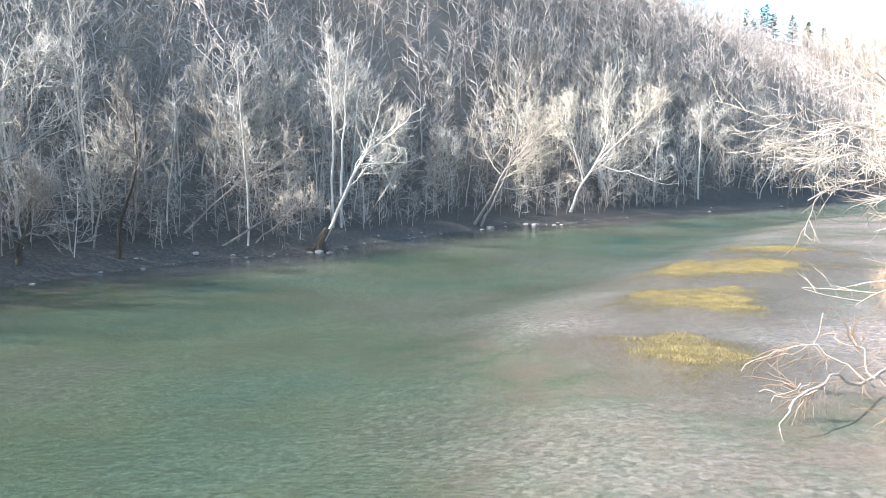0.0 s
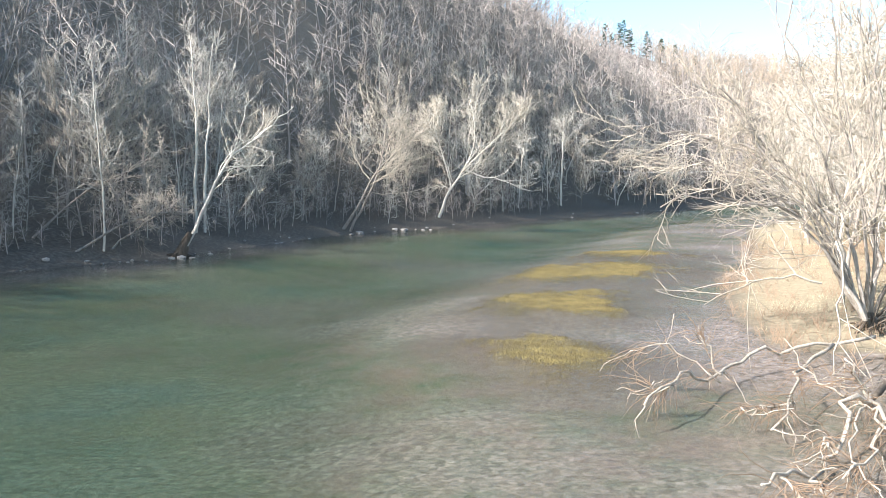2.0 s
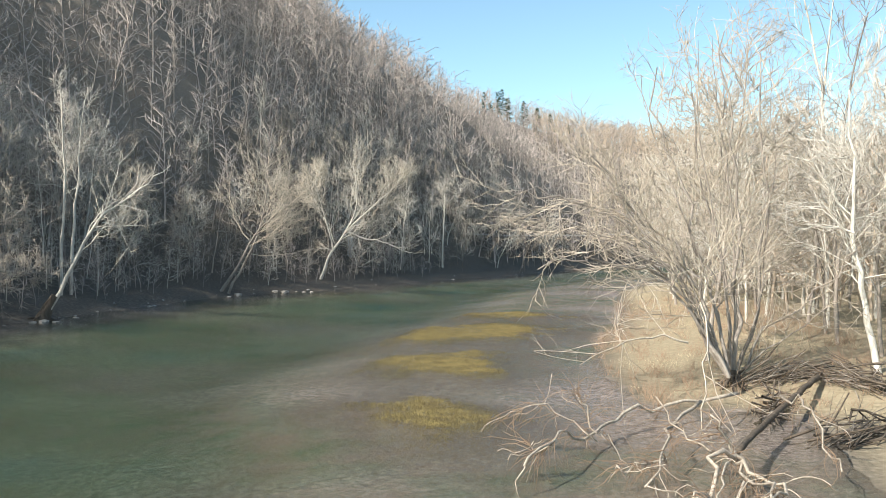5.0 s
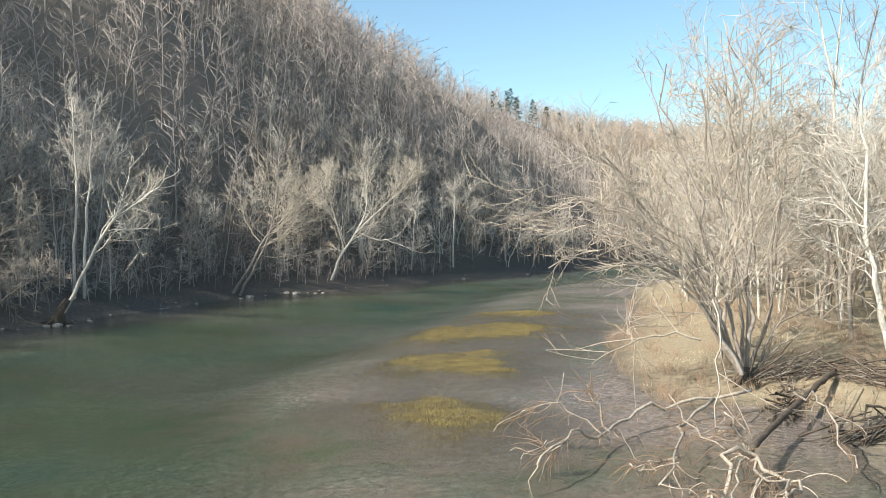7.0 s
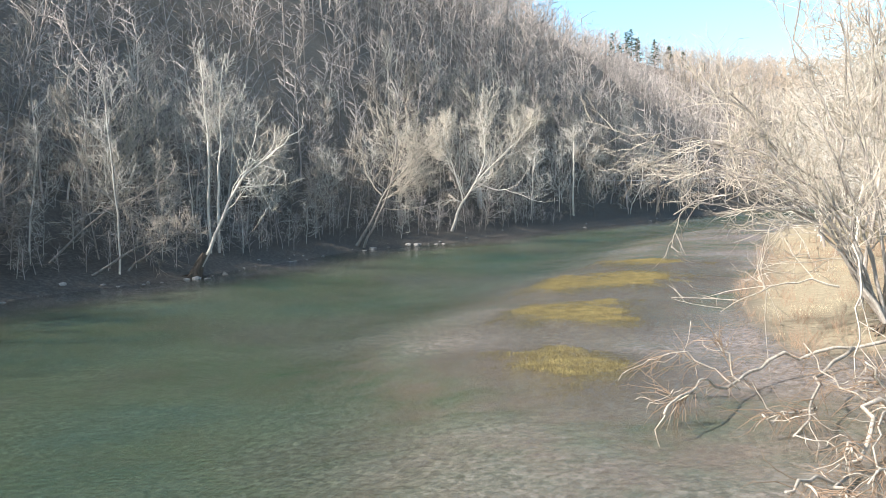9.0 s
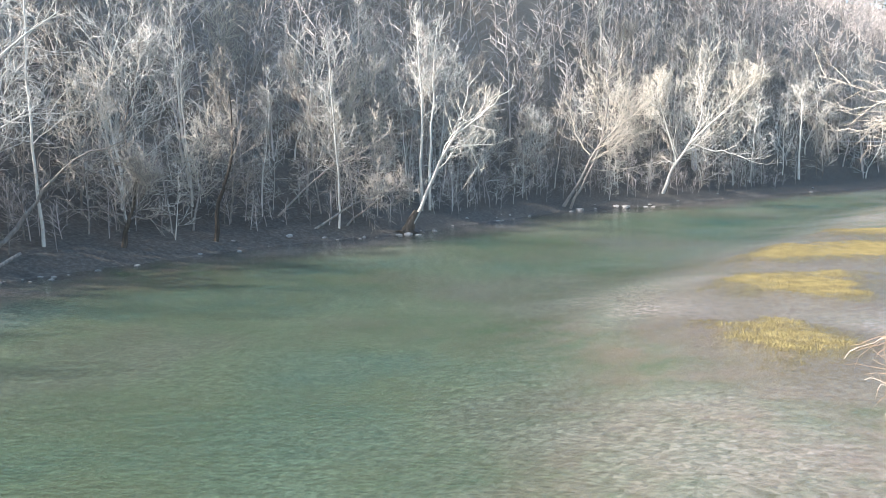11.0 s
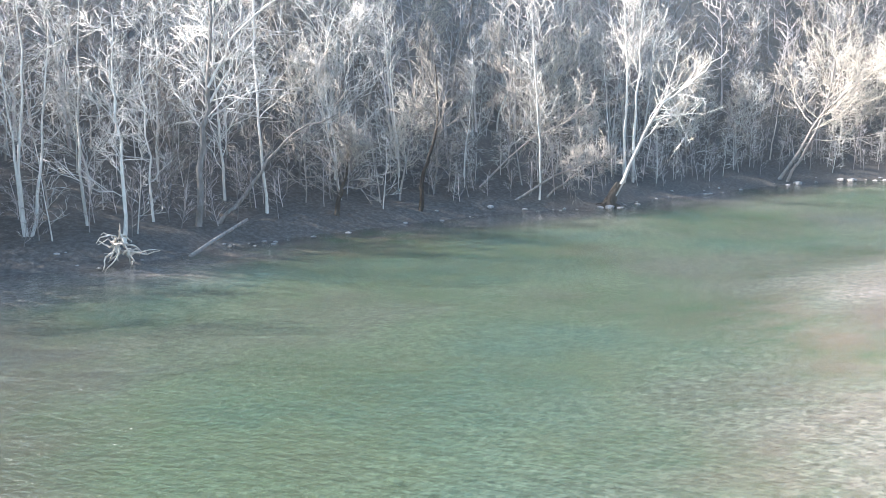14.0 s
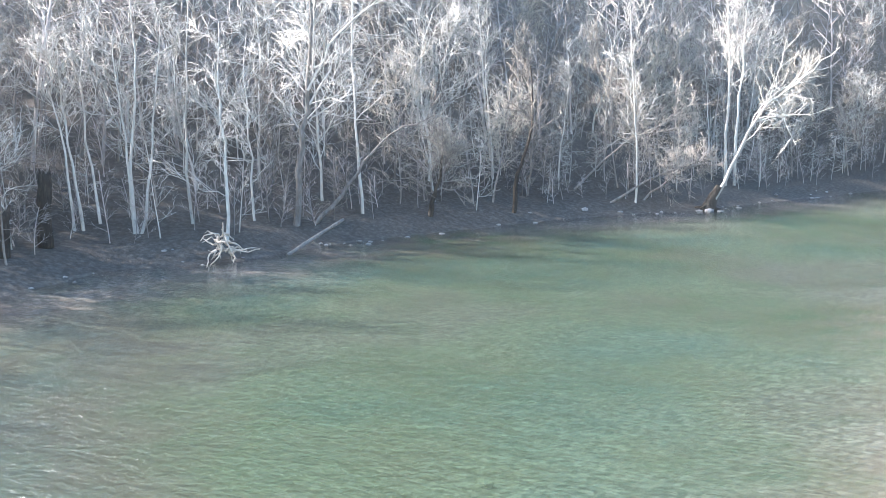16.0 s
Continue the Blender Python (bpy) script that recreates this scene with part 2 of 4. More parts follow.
def aside(rng, d, angle, flat=0.0):
    """A way that leaves the way d at that angle, to any side."""
    r = rng.normal(0, 1, 3)
    r[2] *= 1 - flat
    r = unit(r - d * (r @ d))
    return unit(d * math.cos(angle) + r * math.sin(angle))


def grow(rng, stems, limbs=16, first=0.3, reach=0.36, subs=5, twigs=9, angle=50, lift=0.10, twig=0.9,
         thick=0.016, sides=8, wiggle=0.13, lead=(), droop=0.0):
    """Stems: (line, base radius, tip radius). Returns heaps for the trunk, the branches and the twigs."""
    trunk, branches, fine = Heap(), Heap(), Heap()
    ts, te = [], []

    def twiggy(line, count, size):
        count = max(1, round(count * 0.36))
        for i in range(count):
            u = 0.2 + 0.8 * (i + rng.uniform(0, 1)) / count
            q, d = along(line, u)
            w = unit(aside(rng, d, rng.uniform(0.3, 0.85)) + np.array([0, 0, rng.uniform(0.0, 0.22) - droop]))
            e = q + w * size * rng.uniform(0.75, 1.55) * (1.2 - 0.45 * u)
            ts.append(q)
            te.append(e)
            q = q + (e - q) * rng.uniform(0.25, 0.6)
            ts.append(q)
            te.append(q + unit(aside(rng, w, rng.uniform(0.4, 0.8)) + np.array([0, 0, 0.1 - droop])) * size * rng.uniform(0.45, 0.9))

    def branch(line, r0, size):
        branches.tube(line, np.linspace(r0, max(r0 * 0.3, 0.016), len(line)), 5 if r0 > 0.07 else 3)
        for i in range(subs):
            u = 0.18 + 0.82 * (i + rng.uniform(0, 1)) / subs
            q, d = along(line, u)
            way = aside(rng, d, radians(rng.uniform(28, 58)), 0.35)
            sub = wander(rng, q, way, size * rng.uniform(0.4, 0.75) * (1.2 - 0.5 * u), 3, wiggle * 0.8, lift * 0.7 - droop)
            r = max(r0 * 0.45 * (1 - 0.35 * u), 0.028 if thick > 0.012 else 0.019)
            branches.tube(sub, (r, r * 0.8, r * 0.6, r * 0.4), 3)
            twiggy(sub, twigs, twig)
        twiggy(line, twigs // 2, twig)

    for line, r0, r1 in stems:
        trunk.tube(line, r0 + (r1 - r0) * np.linspace(0, 1, len(line)) ** 0.8, sides, rng)
        size = np.linalg.norm(np.diff(line, axis=0), axis=1).sum()
        for i in range(limbs):
            s = first + (1 - first) * (i + rng.uniform(0, 1)) / limbs
            q, d = along(line, s)
            length = size * reach * (1.15 - 0.65 * s) * rng.uniform(0.65, 1.2)
            w = aside(rng, d, radians(angle * rng.uniform(0.7, 1.25)))
            branch(wander(rng, q, w, length, 4, wiggle, lift), max((r0 + (r1 - r0) * s) * rng.uniform(0.28, 0.44), 0.022), length)
    for line, r0 in lead:
        branch(np.asarray(line, dtype=float), r0, np.linalg.norm(np.diff(line, axis=0), axis=1).sum())
    fine.spikes(ts, te, rng.uniform(0.9, 1.7, len(ts)) * thick)
    return trunk, branches, fine


def tree_thing(name, heaps, mats, label, category="tree", group=""):
    root = tagged(new(name), label, category, group)
    part("trunk", heaps[0].mesh("trunk", mats[0]), root)
    tagged(part("crown", joined("crown", heaps[1], heaps[2], mats[1:]), root), kind="stuff")
    return root


def upright(rng, height, lean=0.04, wiggle=0.035, steps=8):
    return wander(rng, (0, 0, -0.3), (rng.normal(0, lean), rng.normal(0, lean), 1), height, steps, wiggle, 0.02)


# ---- the lie of the land ----
LEFT = np.array([(-70, -400), (-42, -60), (-36, 5), (-35.2, 25), (-36.6, 32.5), (-32.2, 38), (-30.9, 47), (-26.8, 56), (-21.6, 67.3), (-12, 79),
                 (-5.5, 93), (5, 113), (18, 125), (37.6, 153), (77, 196), (120, 250), (190, 318), (420, 420), (1200, 560)], dtype=float)
RIGHT = np.array([(30, -400), (16, -60), (15, 0), (19.5, 20), (22.5, 24.8), (25, 29), (23, 31.2), (20.2, 31.4), (19.8, 34), (22, 40.5), (24.2, 46),
                  (28.5, 54), (37, 67), (50, 89), (69, 125), (105, 170), (150, 212), (230, 270), (440, 350), (1200, 480)], dtype=float)


def shore_gap(x, y, line):
    """Distance to a shoreline; above nought to the left of its run."""
    best, sign = np.full(x.shape, 1e9), np.ones(x.shape)
    for (ax, ay), (bx, by) in zip(line[:-1], line[1:]):
        ux, uy = bx - ax, by - ay
        s = np.clip(((x - ax) * ux + (y - ay) * uy) / (ux * ux + uy * uy), 0, 1)
        d = np.hypot(x - ax - s * ux, y - ay - s * uy)
        near = d < best - 1e-9
        cross = ux * (y - ay) - uy * (x - ax)
        sign = np.where(near, np.where(cross > 0, 1.0, -1.0), sign)
        best = np.where(near, d, best)
    return best * sign


def smooth(a, b, v):
    s = np.clip((v - a) / (b - a), 0, 1)
    return s * s * (3 - 2 * s)


ISLES = [(9.9, 34.3, 2.8, 3.9, 0), (15.1, 48.6, 6.4, 3.5, 63), (23, 66, 9.8, 4.8, 40), (33.5, 82, 5.0, 4.0, 0)]


def isle_mask(x, y):
    m = np.full(np.shape(x), -9.0)
    x, y = x + 0.7 * np.sin(y * 0.55) + 0.35 * np.sin(y * 1.7 + x), y + 0.8 * np.sin(x * 0.8 + 1) + 0.4 * np.sin(x * 2.3)
    for cx, cy, rx, ry, turn in ISLES:
        a = radians(turn)
        u, v = (x - cx) * math.cos(a) + (y - cy) * math.sin(a), -(x - cx) * math.sin(a) + (y - cy) * math.cos(a)
        m = np.maximum(m, 1 - np.hypot(u / rx, v / ry))
    return m


def lumps(x, y):
    return (np.sin(x * 0.31 + 1.3 * np.sin(y * 0.17)) + np.sin(y * 0.27 + 1.7 * np.sin(x * 0.13 + 1)) + 0.6 * np.sin(x * 0.9 + y * 0.6) + 0.6 * np.sin(y * 1.1 - x * 0.5)) / 3


def height(x, y):
    x, y = np.asarray(x, dtype=float), np.asarray(y, dtype=float)
    dl, dr = shore_gap(x, y, LEFT), -shore_gap(x, y, RIGHT)
    lump = lumps(x, y)
    keep = 0.12 + 0.88 * smooth(-20, 75, y)
    ridge = 80 + 24 * (1 - smooth(270, 390, y)) + 5 * np.sin(x * 0.011 + 0.7) + 3 * np.sin(y * 0.017) + 16 * smooth(230, 390, x)
    left = 1.1 * smooth(0, 3.5, dl) + 0.09 * np.clip(dl - 3, 0, 12) + keep * ridge * (0.33 * smooth(2, 62, dl) + 0.65 * smooth(16, 160, dl))
    left = left + 12 * smooth(5, 32, dl) * smooth(125, 165, y) * (1 - smooth(290, 380, y))
    left = np.maximum(left, 0) + 0.25 * lump * smooth(2, 12, dl) + 1.6 * np.sin(x * 0.06 + y * 0.05) * smooth(20, 60, dl)
    right = 1.0 * smooth(0, 9, dr) + 0.035 * np.clip(dr - 6, 0, 60) + 66 * smooth(70, 260, dr) + 0.16 * lump * smooth(1, 8, dr)
    inside = np.minimum(-dl, -dr)
    bed = -0.22 * smooth(0, 1.2, inside) - 1.45 * smooth(1, 14, np.minimum(-dl, inside * 3)) * smooth(12, 28, -dr) - 0.15 * smooth(2, 12, -dr) + 0.05 * lump
    isle = smooth(-0.35, 0.3, isle_mask(x, y))
    bed = bed * (1 - isle) + (-0.03 + 0.06 * lumps(x * 2.6, y * 2.6)) * isle
    return np.where(dl > 0, left, np.where(dr > 0, right, bed)), dl, dr


def spaced(lo, hi, fine_lo, fine_hi, step, grow_by=1.09):
    mid = list(np.arange(fine_lo, fine_hi + 1e-6, step))
    a, s = [], step
    v = fine_lo
    while v > lo:
        s *= grow_by
        v -= s
        a.append(v)
    b, s, v = [], step, fine_hi
    while v < hi:
        s *= grow_by
        v += s
        b.append(v)
    return np.array(a[::-1] + mid + b)


def sheet(name, xs, ys, z, mat, **values):
    gx, gy = np.meshgrid(xs, ys)
    nx, ny = len(xs), len(ys)
    v = np.stack([gx.ravel(), gy.ravel(), z.ravel()], 1)
    i = (np.arange(ny - 1)[:, None] * nx + np.arange(nx - 1)[None]).ravel()
    f = np.concatenate([np.stack([i, i + 1, i + nx + 1], 1), np.stack([i, i + nx + 1, i + nx], 1)])
    me = mesh_tris(name, v, f, mat)
    for key, val in values.items():
        me.attributes.new(key, "FLOAT", "POINT").data.foreach_set("value", val.ravel().astype(np.float32))
    return new(name, me)


xs, ys = spaced(-2200, 2200, -46, 84, 1.0, 1.09), spaced(-1800, 2600, 12, 205, 1.0, 1.09)
gx, gy = np.meshgrid(xs, ys)
gz, gl, gr = height(gx, gy)
ground = sheet("ground", xs, ys, gz, GROUND, leaf=smooth(6, 34, gl + 4 * lumps(gx, gy)), sand=smooth(-1, 3, gr) * (1 - 0.75 * smooth(50, 130, gr)), bed=smooth(-0.4, 0.6, np.minimum(-gl, -gr)),
               silt=0.72 * smooth(-1.7, -0.05, isle_mask(gx, gy) + 0.3 * lumps(gx, gy)), weedy=0.85 * smooth(-0.05, 0.25, isle_mask(gx, gy) + 0.3 * lumps(gx * 1.6, gy * 1.6)))
tagged(ground, "river valley ground with leaf litter, sand and gravel bed", "ground", kind="structure")
wx, wy = spaced(-300, 1200, -48, 60, 1.5, 1.12), spaced(-400, 700, 8, 120, 1.5, 1.12)
qx, qy = np.meshgrid(wx, wy)
qz, ql, qr = height(qx, qy)
murk = 0.1 + 0.36 * smooth(0.4, 1.6, -qz)
water = sheet("water", wx, wy, np.zeros(qx.shape), WATER, murk=murk, depth=np.clip(-qz / 1.7, 0, 1), ripple=0.12 + 0.88 * smooth(4, 15, -ql) + 1.3 * smooth(45, 130, qy) * smooth(6, 20, -ql))
tagged(water, "clear green river water with small wind ripples", "river", kind="structure")


def level(x, y):
    return float(height(np.array([x]), np.array([y]))[0][0])


# ---- far woods ----
def far_template(rng, tall, limbs=14, twigs=5, thick=0.030, stem=0.10, twig=1.0, spread=(30, 74)):
    """A bare upswept tree: bent stem, rising limbs, each with forked twigs."""
    h = Heap()
    line = upright(rng, tall, 0.05, 0.06, 5)
    h.tube(line, np.linspace(stem, 0.025, 6), 3)
    ls, le, ts, te = [], [], [], []
    for i in range(limbs):
        s = 0.2 + 0.78 * (i + rng.uniform()) / limbs
        q, d = along(line, s)
        e = q + unit(aside(rng, d, radians(rng.uniform(*spread))) + np.array([0, 0, 0.2])) * tall * rng.uniform(0.2, 0.36) * (1.2 - 0.6 * s)
        ls.append(q)
        le.append(e)
        for k in range(twigs):
            q2 = q + (e - q) * (0.25 + 0.75 * (k + rng.uniform()) / twigs)
            ts.append(q2)
            te.append(q2 + unit(aside(rng, unit(e - q), rng.uniform(0.3, 1.05)) + np.array([0, 0, 0.12])) * rng.uniform(0.6, 1.6) * twig)
    h.spikes(ls, le, stem * 0.22 + thick)
    h.spikes(ts, te, thick)
    return h.arrays()


def woods(name, label, rng, places, templates, mat):
    vs, fs, count = [], [], 0
    for (x, y), z in zip(places, height(places[:, 0], places[:, 1])[0]):
        v, f = templates[rng.integers(len(templates))]
        a, s = rng.uniform(0, 2 * math.pi), rng.uniform(0.7, 1.2)
        c, sn = math.cos(a) * s * 1.3, math.sin(a) * s * 1.3
        vs.append(np.stack([v[:, 0] * c - v[:, 1] * sn + x, v[:, 0] * sn + v[:, 1] * c + y, v[:, 2] * s * rng.uniform(0.9, 1.1) + z], 1))
        fs.append(f + count)
        count += len(v)
    ob = new(name, mesh_tris(name, np.concatenate(vs), np.concatenate(fs), mat))
    return tagged(ob, label, "woods", kind="stuff")


def scatter(rng, count, box, test, gap):
    """Random places at least gap apart that pass the test."""
    kept, cells = [], {}
    for _ in range(count * 60):
        x, y = rng.uniform(box[0], box[1]), rng.uniform(box[2], box[3])
        c = (int(x // gap), int(y // gap))
        if any(math.hypot(x - a, y - b) < gap for i in (-1, 0, 1) for j in (-1, 0, 1) for a, b in cells.get((c[0] + i, c[1] + j), ())):
            continue
        if test(x, y):
            kept.append((x, y))
            cells.setdefault(c, []).append((x, y))
            if len(kept) >= count:
                break
    return np.array(kept)


GX, GY = np.meshgrid(np.arange(-220.0, 800.0), np.arange(-30.0, 720.0))
GAP_LEFT, GAP_RIGHT = shore_gap(GX, GY, LEFT), -shore_gap(GX, GY, RIGHT)


def gaps(x, y):
    """Distance inland of the left and of the right shore, to the nearest metre."""
    i, j = min(max(int(y + 30.5), 0), 749), min(max(int(x + 220.5), 0), 1019)
    return GAP_LEFT[i, j], GAP_RIGHT[i, j]


def bearing(x, y):
    return math.degrees(math.atan2(x, y))


rng = np.random.default_rng(7)
FAR = [far_template(rng, h, 16, 4, 0.046, 0.12, 1.1) for h in (11, 13, 14, 15, 16, 17)]
FAR_THIN = [far_template(rng, h, 11, 3, 0.085, 0.15, 1.3) for h in (11, 12, 13, 14, 15, 16)]
FAR_SPARSE = [far_template(rng, h, 8, 3, 0.075, 0.16, 1.3) for h in (11, 12, 14, 15)]
hill = scatter(rng, 2300, (-190, 200, 0, 270), lambda x, y: 15 < gaps(x, y)[0] < 165 and -75 < bearing(x, y) < 30 and math.hypot(x, y) < 240, 2.7)
woods("hillside_woods", "bare grey-brown winter trees covering a steep hillside", rng, hill, FAR, FAR_WOOD)
ridge = scatter(rng, 1500, (-60, 420, 180, 620), lambda x, y: 5 < gaps(x, y)[0] < 160 and -8 < bearing(x, y) < 30 and math.hypot(x, y) > 215, 3.3)
crest = scatter(rng, 700, (-70, 190, 190, 420), lambda x, y: 70 < gaps(x, y)[0] < 165 and -8 < bearing(x, y) < 24 and math.hypot(x, y) > 200, 2.7)
ridge = np.concatenate([ridge, crest])
woods("ridge_woods", "bare grey-brown winter trees on the far ridge", rng, ridge, FAR_THIN, FAR_WOOD)
vale = scatter(rng, 650, (40, 420, 40, 460), lambda x, y: 14 < gaps(x, y)[1] < 290 and 24 < bearing(x, y) < 54 and math.hypot(x, y) > 75, 4.0)
FAR_PALE = bark("far_buff_wood", (0.24, 0.19, 0.14), (0.42, 0.34, 0.26), (0.56, 0.47, 0.37), vary=0.3, island=True)
bend = scatter(rng, 900, (150, 760, 240, 700), lambda x, y: 4 < gaps(x, y)[0] < 165 and 27 < bearing(x, y) < 50, 4.2)
brow = scatter(rng, 1700, (100, 800, 300, 720), lambda x, y: 85 < gaps(x, y)[0] < 170 and 23 < bearing(x, y) < 56, 3.6)
woods("valley_woods", "bare buff winter trees on the sunny flat and hill", rng, np.concatenate([vale, bend]), FAR_THIN, FAR_PALE)
woods("brow_woods", "bare buff winter trees along the brow of a far hill", rng, brow, FAR_SPARSE, FAR_PALE)


# ---- trees of the banks ----
PALE_BARK, GREY_BARK = (BARK_WHITE, BARK_WHITE, TWIG_WHITE), (BARK_GREY, BARK_GREY, TWIG)
WARM_BARK, CREAM_BARK = (BARK_GREY, BARK_BUFF, TWIG_CREAM), (BARK_WHITE, BARK_WHITE, TWIG_CREAM)
DARK_BARK, MIXED_BARK = (BARK_DARK, BARK_GREY, TWIG), (BARK_GREY, BARK_WHITE, TWIG_WHITE)


def bent(points, per=3):
    """A smooth line through a few points."""
    p = np.asarray(points, dtype=float)
    q = np.concatenate([[2 * p[0] - p[1]], p, [2 * p[-1] - p[-2]]])
    out = []
    for i in range(1, len(q) - 2):
        for s in np.arange(per) / per:
            a, b, c, d = q[i - 1], q[i], q[i + 1], q[i + 2]
            out.append(0.5 * (2 * b + (c - a) * s + (2 * a - 5 * b + 4 * c - d) * s ** 2 + (3 * b - a - 3 * c + d) * s ** 3))
    return np.array(out + [q[-2]])


hero_rng = np.random.default_rng(21)
TAKEN = []


def hero(name, label, group, mats, kw, stems, leads):
    kw = {k: int(v) if k in ("limbs", "subs", "twigs") else v for k, v in kw.items()}
    base = np.array(stems[0][0][0])
    base[2] = level(base[0], base[1]) - 0.15
    lines = []
    for pts, r0, r1 in stems:
        pts = np.array(pts, dtype=float)
        if pts[0, 2] < base[2] + 3.5 and np.hypot(*(pts[0, :2] - base[:2])) < 3:
            pts[0, 2] = level(pts[0, 0], pts[0, 1]) - 0.3
        line = bent(pts) - base
        line[1:] += hero_rng.normal(0, 0.07, line[1:].shape)
        lines.append((line, r0 * 0.66, r1 * 0.6))
    heaps = grow(hero_rng, lines, lead=[(bent(p) - base + hero_rng.normal(0, 0.09, (3 * len(p) - 2, 3)), r * 0.7) for p, r in leads], wiggle=0.27, **kw)
    tree = tree_thing(name, heaps, mats, label, "tree", group)
    tree.location = base
    TAKEN.append((base[0], base[1]))
    return tree


hero('sycamore_tree', 'tall pale forked sycamore tree on the muddy bank', '', MIXED_BARK, dict(limbs=13, first=0.35, reach=0.34, subs=6, twigs=10, angle=55, twig=1),
     [(((-34.4, 46.7, 0.9), (-34.1, 46.9, 5), (-33.6, 47.3, 8.8), (-33.4, 47.4, 11.8), (-33.2, 47.6, 14.8), (-33.2, 47.6, 18.4)), 0.396, 0.1)],
     [(((-33.4, 47.4, 10.3), (-32.2, 48.2, 13.4), (-30.8, 49.1, 14.9), (-29.2, 50.1, 16.5)), 0.14),
      (((-33.5, 47.4, 9.2), (-32.5, 48, 11.1), (-31.8, 48.5, 12.7), (-31.4, 48.8, 12.7)), 0.12),
      (((-33.7, 47.2, 6.9), (-34.3, 46.7, 8.4), (-35, 46.3, 9.7)), 0.1),
      (((-33.5, 47.3, 8.4), (-32.5, 48.1, 9.1), (-31, 49, 10.1), (-29.4, 50, 10.2)), 0.1)])
hero('leaning_tree', 'bare tree leaning out low over the river', '', GREY_BARK, dict(limbs=9, first=0.4, reach=0.4, subs=5, twigs=9, angle=55, lift=0.12),
     [(((-34.1, 48.4, 1), (-32.5, 49.5, 3.1), (-31.1, 50.4, 5.3), (-29.4, 51.5, 7.3), (-26.9, 52.8, 8.5)), 0.286, 0.06)],
     [])
hero('bank_tree', 'pale slender tree rising from a tangle of roots', '', PALE_BARK, dict(limbs=15, first=0.25, reach=0.3, subs=5, twigs=9, angle=60),
     [(((-34.5, 39.6, 0.5), (-34.3, 39.8, 3.6), (-34.4, 39.7, 7), (-34.4, 39.6, 10.4), (-34.4, 39.7, 14)), 0.21, 0.05)],
     [])
hero('clump_tree', 'clump of pale slim stems on the wooded bank', '', PALE_BARK, dict(limbs=11, first=0.28, reach=0.3, subs=5, twigs=9, angle=60),
     [(((-39.4, 37.3, 1.5), (-39.5, 37.2, 5.4), (-39.2, 37.6, 9.5), (-39.1, 37.6, 13.5), (-39.1, 37.7, 17.4)), 0.187, 0.04),
      (((-39.3, 37.4, 1.5), (-38.7, 38, 5.4), (-38.4, 38.3, 9.5), (-38, 38.8, 14.2)), 0.165, 0.04),
      (((-39.5, 37.2, 1.5), (-39.6, 37.1, 6.1), (-39.8, 36.9, 9.8), (-40, 36.7, 13.4)), 0.154, 0.04)],
     [])
hero('clump_tree', 'clump of leaning pale stems with upswept branches', '', PALE_BARK, dict(limbs=10, first=0.4, reach=0.26, subs=5, twigs=9, angle=38, lift=0.22),
     [(((-42.2, 35.7, 2.1), (-42.4, 35.4, 5.8), (-42.6, 35.2, 9.5), (-42.6, 35.2, 12.5)), 0.165, 0.04),
      (((-42.4, 37.2, 2.8), (-42.7, 36.9, 7.2), (-42.8, 36.8, 10.9), (-42.4, 37.2, 14.3)), 0.154, 0.04),
      (((-42.5, 35.3, 2.7), (-42.6, 35.1, 6.5), (-42.9, 34.8, 9.8), (-43, 34.7, 13.4)), 0.132, 0.04)],
     [])
hero('bank_tree', 'straight pale tree with short level branches', '', PALE_BARK, dict(limbs=15, first=0.25, reach=0.24, subs=4, twigs=8, angle=70),
     [(((-38.1, 40.7, 2.1), (-38.2, 40.6, 6.7), (-38.1, 40.7, 10.6), (-37.8, 41, 15.1), (-37.7, 41, 18.1)), 0.154861, 0.04)],
     [])
hero('bank_tree', 'straight pale tree with short level branches', '', PALE_BARK, dict(limbs=15, first=0.2, reach=0.22, subs=4, twigs=8, angle=70),
     [(((-36.6, 45, 1.7), (-36.7, 45, 5.8), (-36.7, 44.9, 9.6), (-36.7, 44.9, 14)), 0.145, 0.04)],
     [])
hero('bank_tree', 'straight grey tree behind the forked sycamore', '', PALE_BARK, dict(limbs=14, first=0.3, reach=0.26, subs=5, twigs=9, angle=55),
     [(((-33.1, 53.3, 1.4), (-33.4, 53.2, 6.4), (-33.4, 53.1, 11), (-33.4, 53.1, 16.2), (-33.4, 53.1, 20.2)), 0.194741, 0.05)],
     [])
hero('crooked_tree', 'short crooked tree with pale dead limbs at the waterside', '', DARK_BARK, dict(limbs=14, first=0.5, reach=0.75, subs=6, twigs=10, angle=48, lift=0.16),
     [(((-29.4, 57.1, 0.7), (-29, 57.4, 2.6), (-28.7, 57.5, 4.1), (-28.4, 57.7, 5.9)), 0.33, 0.12)],
     [(((-28.9, 57.4, 2.8), (-29.6, 57, 3.4), (-30.5, 56.6, 3.8)), 0.13),
      (((-28.8, 57.4, 3.1), (-27.7, 58, 3), (-26.7, 58.4, 2)), 0.12)])
